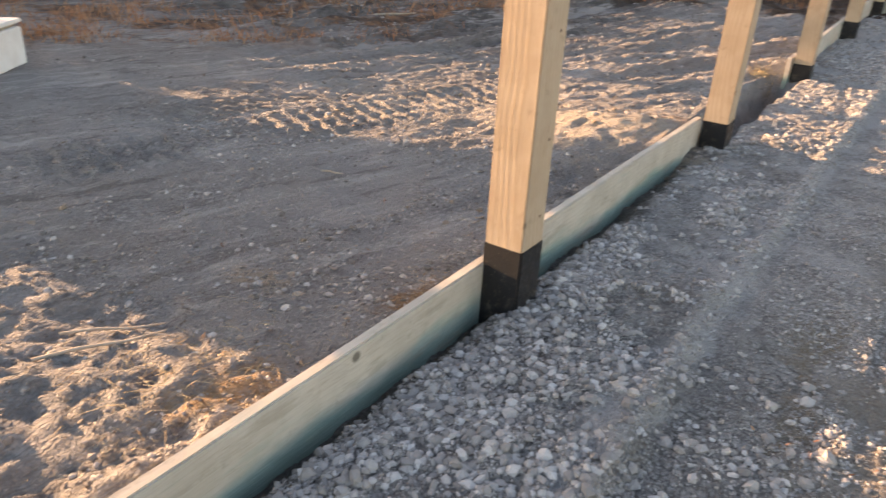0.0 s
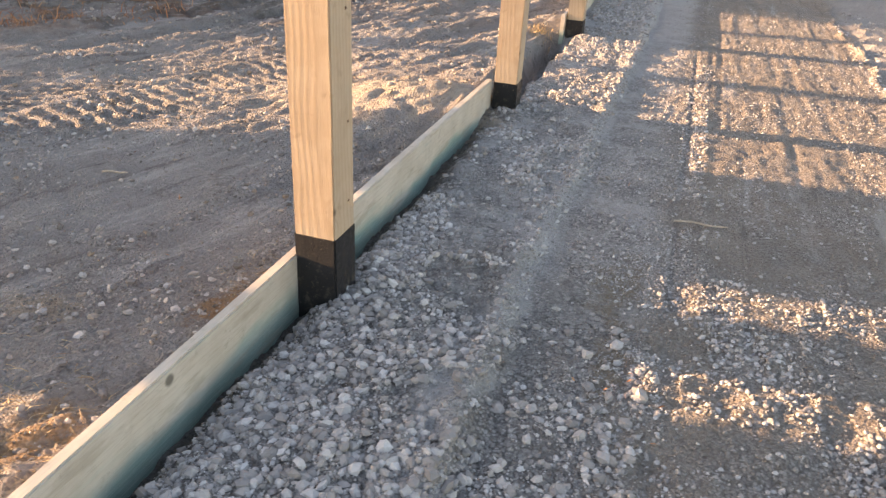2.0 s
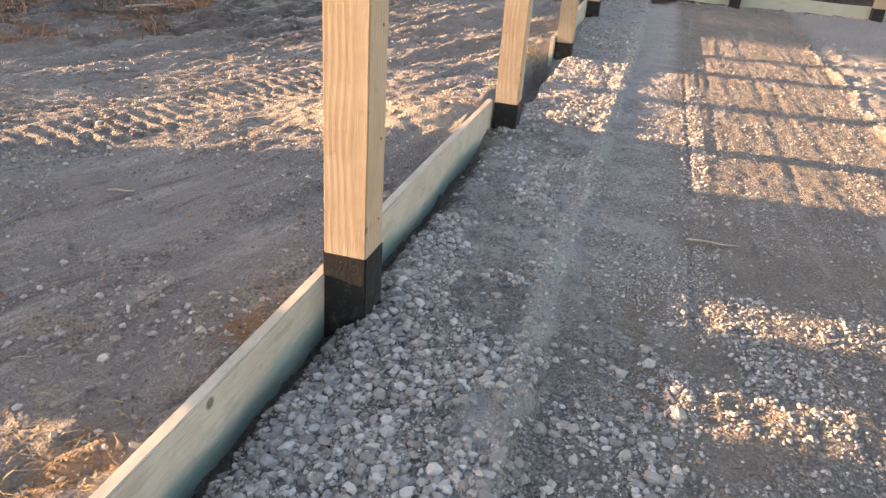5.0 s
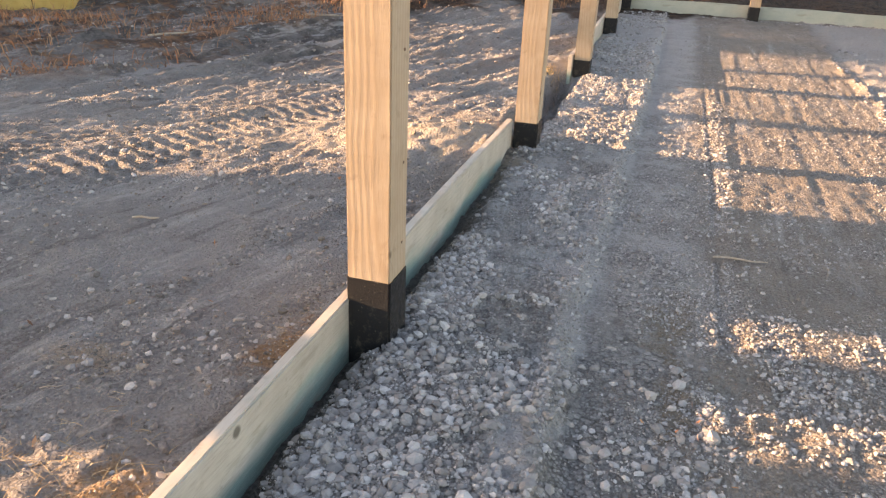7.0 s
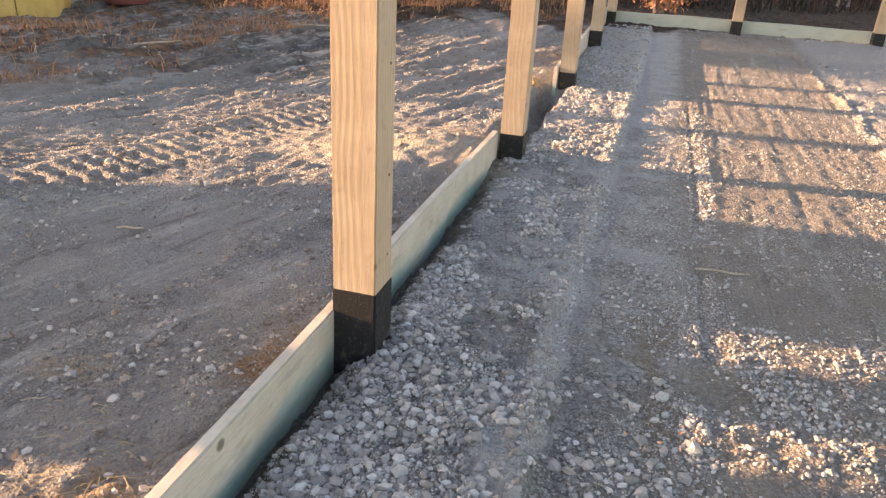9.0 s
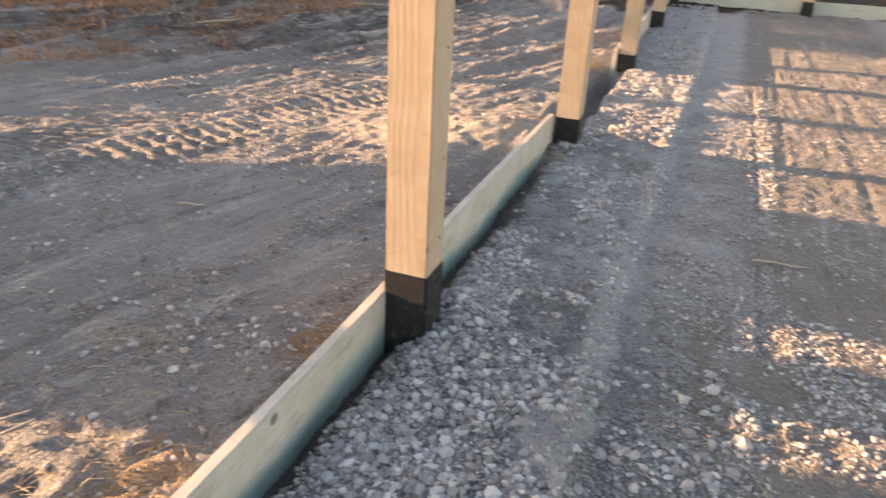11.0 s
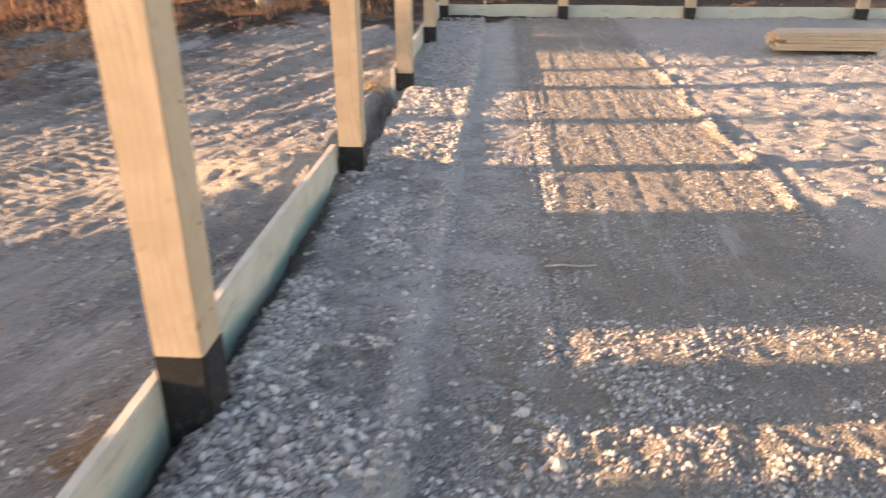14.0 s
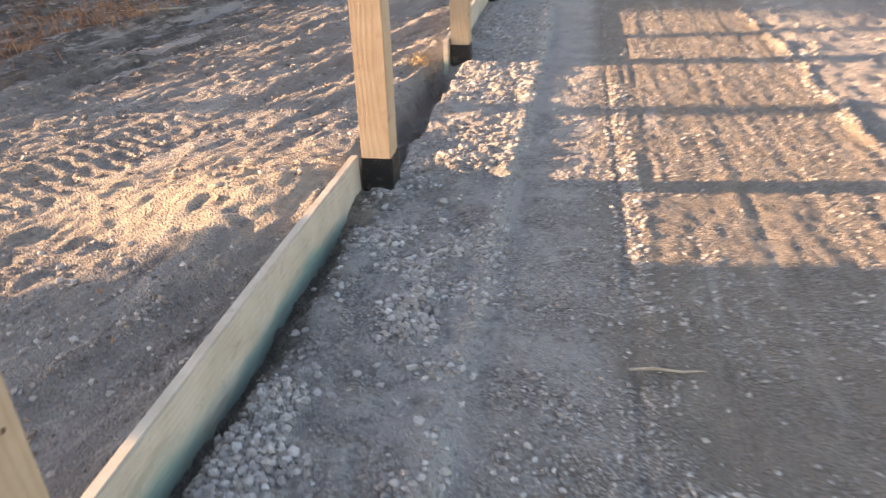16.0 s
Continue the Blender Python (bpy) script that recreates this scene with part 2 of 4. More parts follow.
def pine_material(name, pale, grainy, green=0.0, green_low=-0.1, green_high=0.1, stretch=(26, 26, 1.3), ring=0.4):
    """Sawn softwood; grain runs along the axis with the small stretch."""
    n = Nodes(name, 0.75)
    pos = n.tex.outputs["Object"]
    knots = n.cells(3.1, pos)
    across = [c for c, s in zip(n.xyz(pos), stretch) if s > 2]
    a, b = n.math("SUBTRACT", across[0], 0.055), n.math("ADD", across[1], 0.10)
    radius = n.math("SQRT", n.math("ADD", n.math("MULTIPLY", a, a), n.math("MULTIPLY", b, b)))
    slow = n.noise(1.0, 2, 0.45, n.scaled(pos, tuple(s * 0.12 if s > 2 else s * 0.8 for s in stretch)))
    turns = n.math("ADD", n.math("MULTIPLY", radius, 300.0), n.math("MULTIPLY", slow, 46.0))
    rings = n.math("SINE", n.math("ADD", turns, n.ramp(knots, 0.0, 0.2, 9.0, 0.0)))
    fibre = n.noise(5, 5, 0.7, n.scaled(pos, tuple(s * 2.0 for s in stretch)))
    blotch = n.noise(5.5, 4, 0.6, pos)
    col = n.mix(n.ramp(blotch, 0.35, 0.65), pale, n.mix(0.45, pale, grainy))
    col = n.mix(n.ramp(rings, 0.2, 1.0, 0.0, ring), col, grainy)
    col = n.mix(n.ramp(fibre, 0.48, 0.75, 0.0, 0.35), col, n.mix(0.5, grainy, (0.12, 0.08, 0.05)))
    col = n.mix(n.ramp(n.noise(16, 4, 0.7, pos), 0.58, 0.72, 0.0, 0.35), col, tuple(0.6 * c for c in grainy))
    if green:
        z = n.xyz(pos)[2]
        zz = n.math("ADD", z, n.ramp(n.noise(3.2, 4, 0.6, n.scaled(pos, (1, 0.35, 1))), 0.25, 0.75, -0.08, 0.08))
        col = n.mix(n.ramp(zz, green_high, green_low, 0.0, green), col, n.mix(n.ramp(fibre, 0.4, 0.7), (0.17, 0.265, 0.228), (0.27, 0.365, 0.32)))
        wisps = n.noise(7, 4, 0.65, n.scaled(pos, tuple(0.4 if s < 2 else 2.2 for s in stretch)))
        col = n.mix(n.ramp(wisps, 0.56, 0.68, 0.0, 0.22), col, (0.24, 0.34, 0.30))
        col = n.mix(n.ramp(wisps, 0.46, 0.36, 0.0, 0.4), col, (0.30, 0.25, 0.19))
    col = n.mix(n.ramp(knots, 0.075, 0.045, 0.0, 0.85), col, tuple(0.3 * c for c in grainy))
    return n.done(col, n.bump(n.math("ADD", fibre, n.math("MULTIPLY", rings, 0.2)), 0.3, 0.003), n.ramp(fibre, 0.3, 0.7, 0.62, 0.85))


def sleeve_material():
    n = Nodes("black_sleeve", 0.42)
    f = n.noise(120, 3, 0.6)
    dust = n.noise(26, 5, 0.75)
    z = n.xyz(n.tex.outputs["Object"])[2]
    col = n.mix(n.ramp(n.math("ADD", dust, n.ramp(z, -0.05, 0.3, 0.06, -0.04)), 0.52, 0.74, 0.04, 0.42), (0.014, 0.014, 0.016), (0.19, 0.155, 0.12))
    specks = n.ramp(n.cells(75), 0.16, 0.10)
    col = n.mix(n.math("MULTIPLY", specks, n.ramp(n.noise(9), 0.5, 0.66)), col, (0.34, 0.28, 0.22))
    return n.done(col, n.bump(f, 0.35, 0.004), n.ramp(dust, 0.35, 0.65, 0.38, 0.75))


def plain_material(name, a, b, scale=12, rough=0.8, metal=0.0, bump=0.3):
    n = Nodes(name, rough)
    n.bsdf.inputs["Metallic"].default_value = metal
    f = n.noise(scale, 5, 0.65, n.tex.outputs["Object"])
    g = n.noise(scale * 8, 4, 0.7, n.tex.outputs["Object"])
    col = n.mix(n.ramp(f, 0.3, 0.7), a, b)
    col = n.mix(n.ramp(g, 0.55, 0.8, 0.0, 0.35), col, tuple(0.45 * c for c in a))
    return n.done(col, n.bump(g, bump, 0.004))


def blade_material(name, a, b, c):
    n = Nodes(name, 0.8)
    r = n.geo.outputs["Random Per Island"]
    col = n.mix(r, a, b)
    col = n.mix(n.ramp(n.math("FRACT", n.math("MULTIPLY", r, 9.7)), 0.6, 1.0), col, c)
    return n.done(col)


def bark_material():
    n = Nodes("bark", 0.95)
    pos = n.tex.outputs["Object"]
    f = n.noise(7, 6, 0.7, n.scaled(pos, (3, 3, 0.7)))
    col = n.mix(n.ramp(f, 0.35, 0.65), (0.16, 0.145, 0.13), (0.42, 0.39, 0.36))
    return n.done(col, n.bump(f, 0.9, 0.03))


M_GROUND = ground_material()
M_STONE = stone_material("crushed_stone", (0.235, 0.215, 0.20), (0.56, 0.53, 0.50), (0.38, 0.335, 0.29))
M_CLOD = stone_material("soil_clod", (0.15, 0.132, 0.116), (0.52, 0.48, 0.44), (0.34, 0.25, 0.165))
M_POST = pine_material("post_pine", (0.485, 0.37, 0.26), (0.37, 0.26, 0.165))
M_BOARD = pine_material("treated_board", (0.55, 0.49, 0.41), (0.37, 0.315, 0.245), 0.95, -0.03, 0.085, (26, 1.1, 26), 0.16)
M_ENDBOARD = pine_material("treated_end_board", (0.50, 0.50, 0.42), (0.40, 0.42, 0.35), 0.5, -0.15, 0.15, (1.1, 26, 26), 0.16)
M_LUMBER = pine_material("stacked_pine", (0.48, 0.37, 0.27), (0.38, 0.27, 0.18), stretch=(1.1, 26, 26))
M_SLEEVE = sleeve_material()
M_STRAW = blade_material("straw", (0.46, 0.33, 0.17), (0.56, 0.44, 0.27), (0.33, 0.20, 0.09))
M_WEED = blade_material("dry_weed", (0.44, 0.18, 0.085), (0.50, 0.30, 0.17), (0.15, 0.085, 0.06))
M_TWIG = blade_material("dark_twigs", (0.025, 0.019, 0.017), (0.055, 0.039, 0.033), (0.10, 0.06, 0.042))
M_LEAF = blade_material("dry_leaf", (0.42, 0.22, 0.07), (0.58, 0.37, 0.14), (0.28, 0.16, 0.06))
M_BARK = bark_material()
M_NAIL = plain_material("rusty_nail", (0.12, 0.07, 0.045), (0.20, 0.12, 0.08), 60, 0.6)
M_CREAM = plain_material("cream_paint", (0.40, 0.345, 0.265), (0.52, 0.46, 0.37), 6)
M_WHITE = plain_material("white_lid", (0.68, 0.65, 0.60), (0.78, 0.76, 0.72), 6)
M_YELLOW = plain_material("yellow_plywood", (0.50, 0.33, 0.10), (0.62, 0.43, 0.15), 5)
M_RED = plain_material("dark_red_drum", (0.10, 0.03, 0.03), (0.16, 0.05, 0.045), 8, 0.5)
M_RUBBER = plain_material("dark_rubber", (0.025, 0.025, 0.027), (0.05, 0.048, 0.046), 9, 0.7)
M_STICK = plain_material("weathered_stick", (0.34, 0.28, 0.21), (0.48, 0.41, 0.33), 40)


# ---- terrain ----
def lattice(seed):
    return np.random.RandomState(seed).rand(256, 256)


LATTICES = [lattice(i) for i in range(12)]


def value_noise(x, y, k):
    x, y = np.asarray(x, float) + 1000, np.asarray(y, float) + 1000
    ix, iy = np.floor(x).astype(int), np.floor(y).astype(int)
    fx, fy = x - ix, y - iy
    fx, fy = fx * fx * (3 - 2 * fx), fy * fy * (3 - 2 * fy)
    g = LATTICES[k % 12]
    a, b = g[ix % 256, iy % 256], g[(ix + 1) % 256, iy % 256]
    c, d = g[ix % 256, (iy + 1) % 256], g[(ix + 1) % 256, (iy + 1) % 256]
    return (a * (1 - fx) + b * fx) * (1 - fy) + (c * (1 - fx) + d * fx) * fy - 0.5


def fbm(x, y, k, octaves=4):
    out = 0
    for i in range(octaves):
        out = out + value_noise(x * 2.03**i + 7.1 * i, y * 2.03**i - 3.7 * i, k + i) * 0.55**i
    return out


def smooth(v, lo, hi):
    t = np.clip((v - lo) / (hi - lo), 0, 1)
    return t * t * (3 - 2 * t)


def hump(v, mid, half):
    return np.exp(-(((v - mid) / half) ** 2))


def cobble(x, y, size, k):
    """Rounded lumps of about the given size packed beside one another, 0 to 1."""
    px, py = np.asarray(x, float) / size + 500, np.asarray(y, float) / size + 500
    ix, iy = np.floor(px).astype(int), np.floor(py).astype(int)
    out = np.zeros(px.shape)
    a, b, c = LATTICES[k % 12], LATTICES[(k + 1) % 12], LATTICES[(k + 2) % 12]
    for i in (-1, 0, 1):
        for j in (-1, 0, 1):
            gx, gy = (ix + i) % 256, (iy + j) % 256
            d = np.hypot(px - ix - i - a[gx, gy], py - iy - j - b[gx, gy])
            lump = c[gx, gy] * np.sqrt(np.clip(1 - (d / 0.75) ** 2, 0, 1))
            out = np.maximum(out, lump)
    return out


def tread(u, v, mid, half, pitch, v0, v1, dodge):
    """Tyre print: cross lugs between long ribs, 1 proud and 0 pressed; with the share by which it covers the spot."""
    w = (u - mid) / half
    inside = smooth(np.abs(w), 1.05, 0.92) * smooth(v, v0, v0 + 0.5) * (1 - smooth(v, v1 - 0.5, v1))
    rib = np.clip(np.cos(w * 3 * math.pi), 0, 1) ** 3
    cell = np.floor((w + 1) * 1.5)
    lug = np.clip(np.sin(2 * math.pi * (v / pitch + dodge * (w + cell * 0.4))), 0, 1)
    return np.maximum(0.8 * rib, lug), inside


def height(x, y):
    """Height of the ground at x, y (arrays or numbers)."""
    x, y = np.asarray(x, float), np.asarray(y, float)
    rise = 0.09 * smooth(y, 4.5, 9.6)
    near = smooth(np.hypot(x, 0.8 * (y - 3)), 15, 8)
    # inside: loose gravel bed with a crisp lip, pressed wheel strip, graded lane, windrow
    wavy = x + 0.05 * fbm(x * 2, y * 2, 3)
    bed = 1 - smooth(wavy, 0.535, 0.60)
    berm = 0.020 * bed + 0.012 * hump(wavy, 0.525, 0.03)
    loose = np.clip(0.5 + 2.2 * fbm(x * 3.1, y * 3.1, 8, 3), 0.05, 1)
    stony = (0.008 * cobble(x, y, 0.058, 2) + 0.009 * cobble(x + 3, y, 0.032, 5)) * loose + 0.018 * fbm(x * 22, y * 22, 2, 3)
    strip = 0.008 * fbm(x * 30, y * 30, 5, 3) + 0.010 * fbm(x * 7, y * 5, 7, 3) + 0.008 * cobble(x, y, 0.032, 7) * loose
    scrape = 0.005 * fbm(x * 15, y * 0.5, 4, 2) + 0.006 * fbm(x * 34, y * 2.2, 9, 2)
    lane = scrape + 0.005 * cobble(x + 5, y, 0.045, 1) * loose + 0.007 * fbm(x * 27, y * 20, 5, 3)
    rough_lane = smooth(y, 0.9, 0.3) * smooth(x, 0.85, 1.0)
    lane = lane + rough_lane * (0.008 * cobble(x, y, 0.05, 3) + 0.010 * fbm(x * 20, y * 20, 3, 3) + 0.018 * fbm(x * 6, y * 6, 1))
    right = smooth(x, 0.95, 1.06)
    inside = berm + bed * (stony + 0.034 * fbm(x * 4.5, y * 4.5, 1)) + (1 - bed) * ((1 - right) * strip + right * lane)
    inside = inside - 0.006 * hump(wavy, 0.63, 0.025)
    inside = inside - 0.010 * hump(x + 0.02 * fbm(x, y * 0.7, 2, 2), 1.03, 0.016) * smooth(fbm(x * 0.2, y * 1.3, 6, 2), -0.25, 0.0) + 0.010 * np.maximum(0.2 + fbm(x * 12, y * 12, 6, 3), 0) * hump(x, 1.09, 0.035) * smooth(y, 1.5, 1.9)
    inside = inside - 0.005 * hump(x + 0.03 * fbm(x, y * 0.6, 4, 2), 1.22, 0.012) * smooth(y, 2.2, 2.8) - 0.004 * hump(x + 0.03 * fbm(x, y * 0.6, 5, 2), 1.62, 0.014) * smooth(y, 1.6, 2.6)
    windrow = hump(x + 0.10 * fbm(x, y * 1.5, 8), 2.38, 0.034) * smooth(y, 1.2, 1.9)
    inside = inside + windrow * (0.014 + 0.06 * np.maximum(0.1 + fbm(x * 9, y * 4, 3, 3), 0))
    inside = inside + smooth(x, 2.4, 2.6) * (0.022 * fbm(x * 5, y * 7, 2) + 0.022 * cobble(x * 0.8, y, 0.09, 4) + 0.014 * cobble(x, y, 0.05, 6))
    inside = inside - 0.085 * hump(x, -0.15, 0.09) * (1 - smooth(y, 1.9, 2.4)) + 0.03 * hump(x, 0.35, 0.3) * hump(y, -0.5, 0.55)
    ragged = x + 0.05 * fbm(x * 4, y * 7, 3, 3)
    trench = -0.24 * smooth(np.abs(ragged + 0.15), 0.135, 0.05) * smooth(y, 2.5, 2.8) * (1 - smooth(y, 4.6, 4.9))
    # outside: trodden soil, tyre prints, long ruts running beside the wall
    u, v = x - 0.28 * y, y
    rough = smooth(y + 0.4 * x, 0.3, 1.2) + smooth(y, -0.55, -0.9)
    ruts = (0.02 + 0.055 * smooth(y, 2.6, 4.4) + 0.045 * smooth(x, -2.3, -2.9)) * fbm(u * 4.2, v * 0.3, 6, 3)
    clods = 0.022 * cobble(u * 1.2, v * 0.7, 0.10, 7) * np.clip(0.4 + 1.6 * fbm(x * 2, y * 2, 1), 0, 1) + 0.018 * fbm(u * 20, v * 8, 9, 4)
    la, ka = tread(u, v, -2.36, 0.25, 0.105, -0.6, 3.5, 0.5)
    lb, kb = tread(u, v, -2.93, 0.21, 0.12, 0.4, 3.8, -0.5)
    lc, kc = tread(u, v, -3.66, 0.20, 0.12, 3.2, 6.0, 0.5)
    keep = 0.45 + 0.55 * smooth(fbm(x * 1.7, y * 1.7, 4, 2), -0.3, 0.1)
    printed = keep * (ka * (0.034 * la - 0.02) + kb * (0.030 * lb - 0.02) + kc * (0.034 * lc - 0.02))
    covered = np.clip(ka + kb + kc, 0, 1)
    mound = (0.15 * hump(y, 2.05, 0.48) + 0.035 * hump(y, 3.3, 0.9)) * smooth(x, -1.5, -0.4) + 0.08 * smooth(x, -1.0, -0.3) * hump(y, -1.05, 0.33)
    drag = 0.022 * hump(x - 0.26 * y + 0.05 * fbm(x, y * 2, 5, 2), -0.90, 0.05) * smooth(y, -0.1, 0.2) * (1 - smooth(y, 1.1, 1.6)) * (0.6 + 1.5 * fbm(x * 9, y * 9, 2))
    base = 0.03 + 0.022 * fbm(x * 3, y * 3.4, 2, 3) + 0.010 * np.maximum(fbm(x * 11, y * 12, 6, 3), -0.03) + 0.009 * fbm(x * 26, y * 26, 5, 3) + 0.012 * cobble(x, y, 0.06, 9) * smooth(fbm(x * 2.4, y * 2.4, 3, 2), 0.0, 0.25)
    churn = 0.045 * smooth(y, -0.6, -0.9) * fbm(x * 7, y * 8, 2, 4)
    outside = base + drag + churn + rough * (ruts + clods) * (1 - 0.75 * covered) + printed + mound
    bank = 0.16 * smooth(y - 0.42 * x, 8.2, 10.2) * smooth(x, -1.0, -2.2)
    outside = outside + bank + 0.10 * fbm(x * 0.8, y * 0.8, 11, 3) * smooth(y, 6, 9)
    w = smooth(x, -0.185, -0.145) * (1 - smooth(y, 9.86, 9.94))
    far = 0.5 * fbm(x * 0.11, y * 0.11, 10, 3) * smooth(np.hypot(x, y - 3), 12, 40)
    return near * (w * inside + (1 - w) * outside + trench) + rise + far


def spread(parts):
    """A rising list of coordinates from (start, end, step) parts, with widening steps out to the horizon."""
    mid = []
    for a, b, s in parts:
        mid += list(np.arange(a, b, s))
    lo, hi, out_lo, out_hi = mid[0], parts[-1][1], [], [parts[-1][1]]
    step = 0.2
    while hi < 1500:
        hi, step = hi + step, step * 1.22
        out_hi.append(hi)
    step = 0.2
    while lo > -1500:
        lo, step = lo - step, step * 1.22
        out_lo.append(lo)
    return np.array(out_lo[::-1] + mid + out_hi)


def mesh_from(name, verts, faces, material, smooth_faces=False):
    me = bpy.data.meshes.new(name)
    verts = np.asarray(verts, np.float32)
    faces = np.asarray(faces, np.int32)
    me.vertices.add(len(verts))
    me.vertices.foreach_set("co", verts.ravel())
    k = faces.shape[1]
    me.loops.add(faces.size)
    me.loops.foreach_set("vertex_index", faces.ravel())
    me.polygons.add(len(faces))
    me.polygons.foreach_set("loop_start", np.arange(0, faces.size, k, dtype=np.int32))
    me.polygons.foreach_set("use_smooth", np.full(len(faces), smooth_faces))
    me.materials.append(material)
    me.update(calc_edges=True)
    me.validate()
    return me


def build_ground():
    xs = spread([(-10, -6, 0.1), (-6, -3.6, 0.05), (-3.6, -0.2, 0.022), (-0.2, 1.1, 0.012), (1.1, 2.6, 0.018), (2.6, 6.5, 0.045)])
    ys = spread([(-7, -1.6, 0.08), (-1.6, 2.6, 0.013), (2.6, 5, 0.02), (5, 7, 0.034), (7, 12, 0.06), (12, 16, 0.12)])
    gx, gy = np.meshgrid(xs, ys)
    verts = np.stack([gx.ravel(), gy.ravel(), height(gx, gy).ravel()], 1)
    n, m = len(xs), len(ys)
    i = (np.arange(m - 1)[:, None] * n + np.arange(n - 1)[None, :]).ravel()
    faces = np.stack([i, i + 1, i + n + 1, i + n], 1)
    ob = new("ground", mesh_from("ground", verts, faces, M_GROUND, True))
    return tagged(ob, "grey-brown bare soil and crushed stone with tyre ruts", "ground", kind="structure")


ground = build_ground()


# ---- stones ----
def rock_shape(rng, squash=0.62, small=False):
    slim = rng.uniform(0.55, 0.95)
    bm = bmesh.new()
    if small:
        bmesh.ops.create_cone(bm, cap_ends=True, cap_tris=True, segments=5, radius1=0.5, radius2=0.3, depth=0.7)
    else:
        bmesh.ops.create_icosphere(bm, subdivisions=1, radius=0.5)
    for v in bm.verts:
        v.co *= rng.uniform(0.65, 1.2)
        v.co.z *= squash
        v.co.y *= slim
    bmesh.ops.triangulate(bm, faces=bm.faces[:])
    bm.verts.index_update()
    co = np.array([v.co[:] for v in bm.verts])
    tri = np.array([[v.index for v in f.verts] for f in bm.faces])
    bm.free()
    return co, tri


def scatter(name, spots, material, rng, sink=0.25):
    """One mesh of many small stones; spots are rows of x, y, size."""
    draw = np.random.RandomState(rng.randrange(9999))
    z = height(spots[:, 0], spots[:, 1])
    kind = draw.randint(0, 16, len(spots)) + 16 * (spots[:, 2] < 0.015)
    verts, faces, base = [], [], 0
    for k in range(32):
        co, tri = rock_shape(rng, rng.uniform(0.5, 0.85), k > 15)
        pick = kind == k
        n = int(pick.sum())
        if not n:
            continue
        s = spots[pick, 2]
        a, t = draw.uniform(0, 6.28, n), draw.uniform(-0.9, 0.9, n)
        ca, sa, ct, st = np.cos(a), np.sin(a), np.cos(t), np.sin(t)
        px, py, pz = co[:, 0][None], (co[:, 1][None] * ct[:, None] - co[:, 2][None] * st[:, None]), (co[:, 1][None] * st[:, None] + co[:, 2][None] * ct[:, None])
        wx = (px * ca[:, None] - py * sa[:, None]) * s[:, None] + spots[pick, 0][:, None]
        wy = (px * sa[:, None] + py * ca[:, None]) * s[:, None] + spots[pick, 1][:, None]
        wz = pz * s[:, None] + (z[pick] + s * (0.33 - sink))[:, None]
        verts.append(np.stack([wx, wy, wz], 2).reshape(-1, 3))
        faces.append((tri[None] + (base + np.arange(n) * len(co))[:, None, None]).reshape(-1, 3))
        base += n * len(co)
    return new(name, mesh_from(name, np.concatenate(verts), np.concatenate(faces), material))


def stone_spots(rng, count, x0, x1, y0, y1, small, large, keep=None, bias=2.6):
    draw = np.random.RandomState(rng.randrange(9999))
    rows, have = [], 0
    while have < count:
        x, y = draw.uniform(x0, x1, 4 * count), draw.uniform(y0, y1, 4 * count)
        if keep:
            ok = draw.rand(4 * count) < keep(x, y)
            x, y = x[ok], y[ok]
        rows.append(np.stack([x, y, small * (large / small) ** (draw.rand(len(x)) ** bias)], 1))
        have += len(x)
    return np.concatenate(rows)[:count]


rng = random.Random(5)


def patchy(x, y):
    return np.clip(0.45 + 1.5 * fbm(x * 3, y * 3, 2), 0.05, 1)


def bedded(x, y):
    """Stones lie thick in the loose bed and thin out in its bare dusty patches."""
    return np.clip(0.42 + 3.0 * fbm(x * 3.1, y * 3.1, 8, 3), 0.02, 1)


beds = [stone_spots(rng, 9000, -0.09, 0.60, -1.5, 2.7, 0.006, 0.044, bedded, 2.8),
        stone_spots(rng, 4500, -0.05, 1.0, -1.4, 0.35, 0.008, 0.05, patchy, 2.6),
        stone_spots(rng, 24000, -0.10, 1.1, -1.2, 2.7, 0.005, 0.016, bedded, 1.5),
        stone_spots(rng, 5000, -0.02, 0.58, 2.6, 5.0, 0.009, 0.036, bedded, 3.0),
        stone_spots(rng, 3500, -0.08, 0.58, 5.0, 9.6, 0.014, 0.05, bedded),
        stone_spots(rng, 14000, 0.62, 2.4, -0.9, 2.0, 0.005, 0.022, patchy),
        stone_spots(rng, 3500, 0.95, 2.2, -0.4, 0.75, 0.008, 0.028, bedded, 2.2),
        stone_spots(rng, 5000, 0.7, 2.4, 2.0, 4.6, 0.006, 0.022, patchy),
        stone_spots(rng, 2500, 0.8, 2.4, 4.6, 7.4, 0.008, 0.022, patchy),
        stone_spots(rng, 2600, -0.06, 0.56, 0.2, 2.6, 0.014, 0.042, bedded, 1.7),
        stone_spots(rng, 900, 1.0, 1.14, 1.5, 4.4, 0.012, 0.034),
        stone_spots(rng, 3800, 2.44, 6.4, 1.6, 7.6, 0.012, 0.05, bedded),
        stone_spots(rng, 1500, -2.6, -0.25, -0.8, 1.7, 0.007, 0.034, bedded),
        stone_spots(rng, 500, 1.0, 6.0, 9.68, 9.86, 0.02, 0.06)]
crest = stone_spots(rng, 700, 2.32, 2.44, 1.5, 7.0, 0.010, 0.035)
lip = stone_spots(rng, 1500, 0.48, 0.57, -0.9, 4.6, 0.008, 0.026)
gravel = tagged(scatter("gravel", np.concatenate(beds + [crest, lip]), M_STONE, rng, 0.3), "pale grey crushed stone spread on the ground", "gravel", kind="stuff")
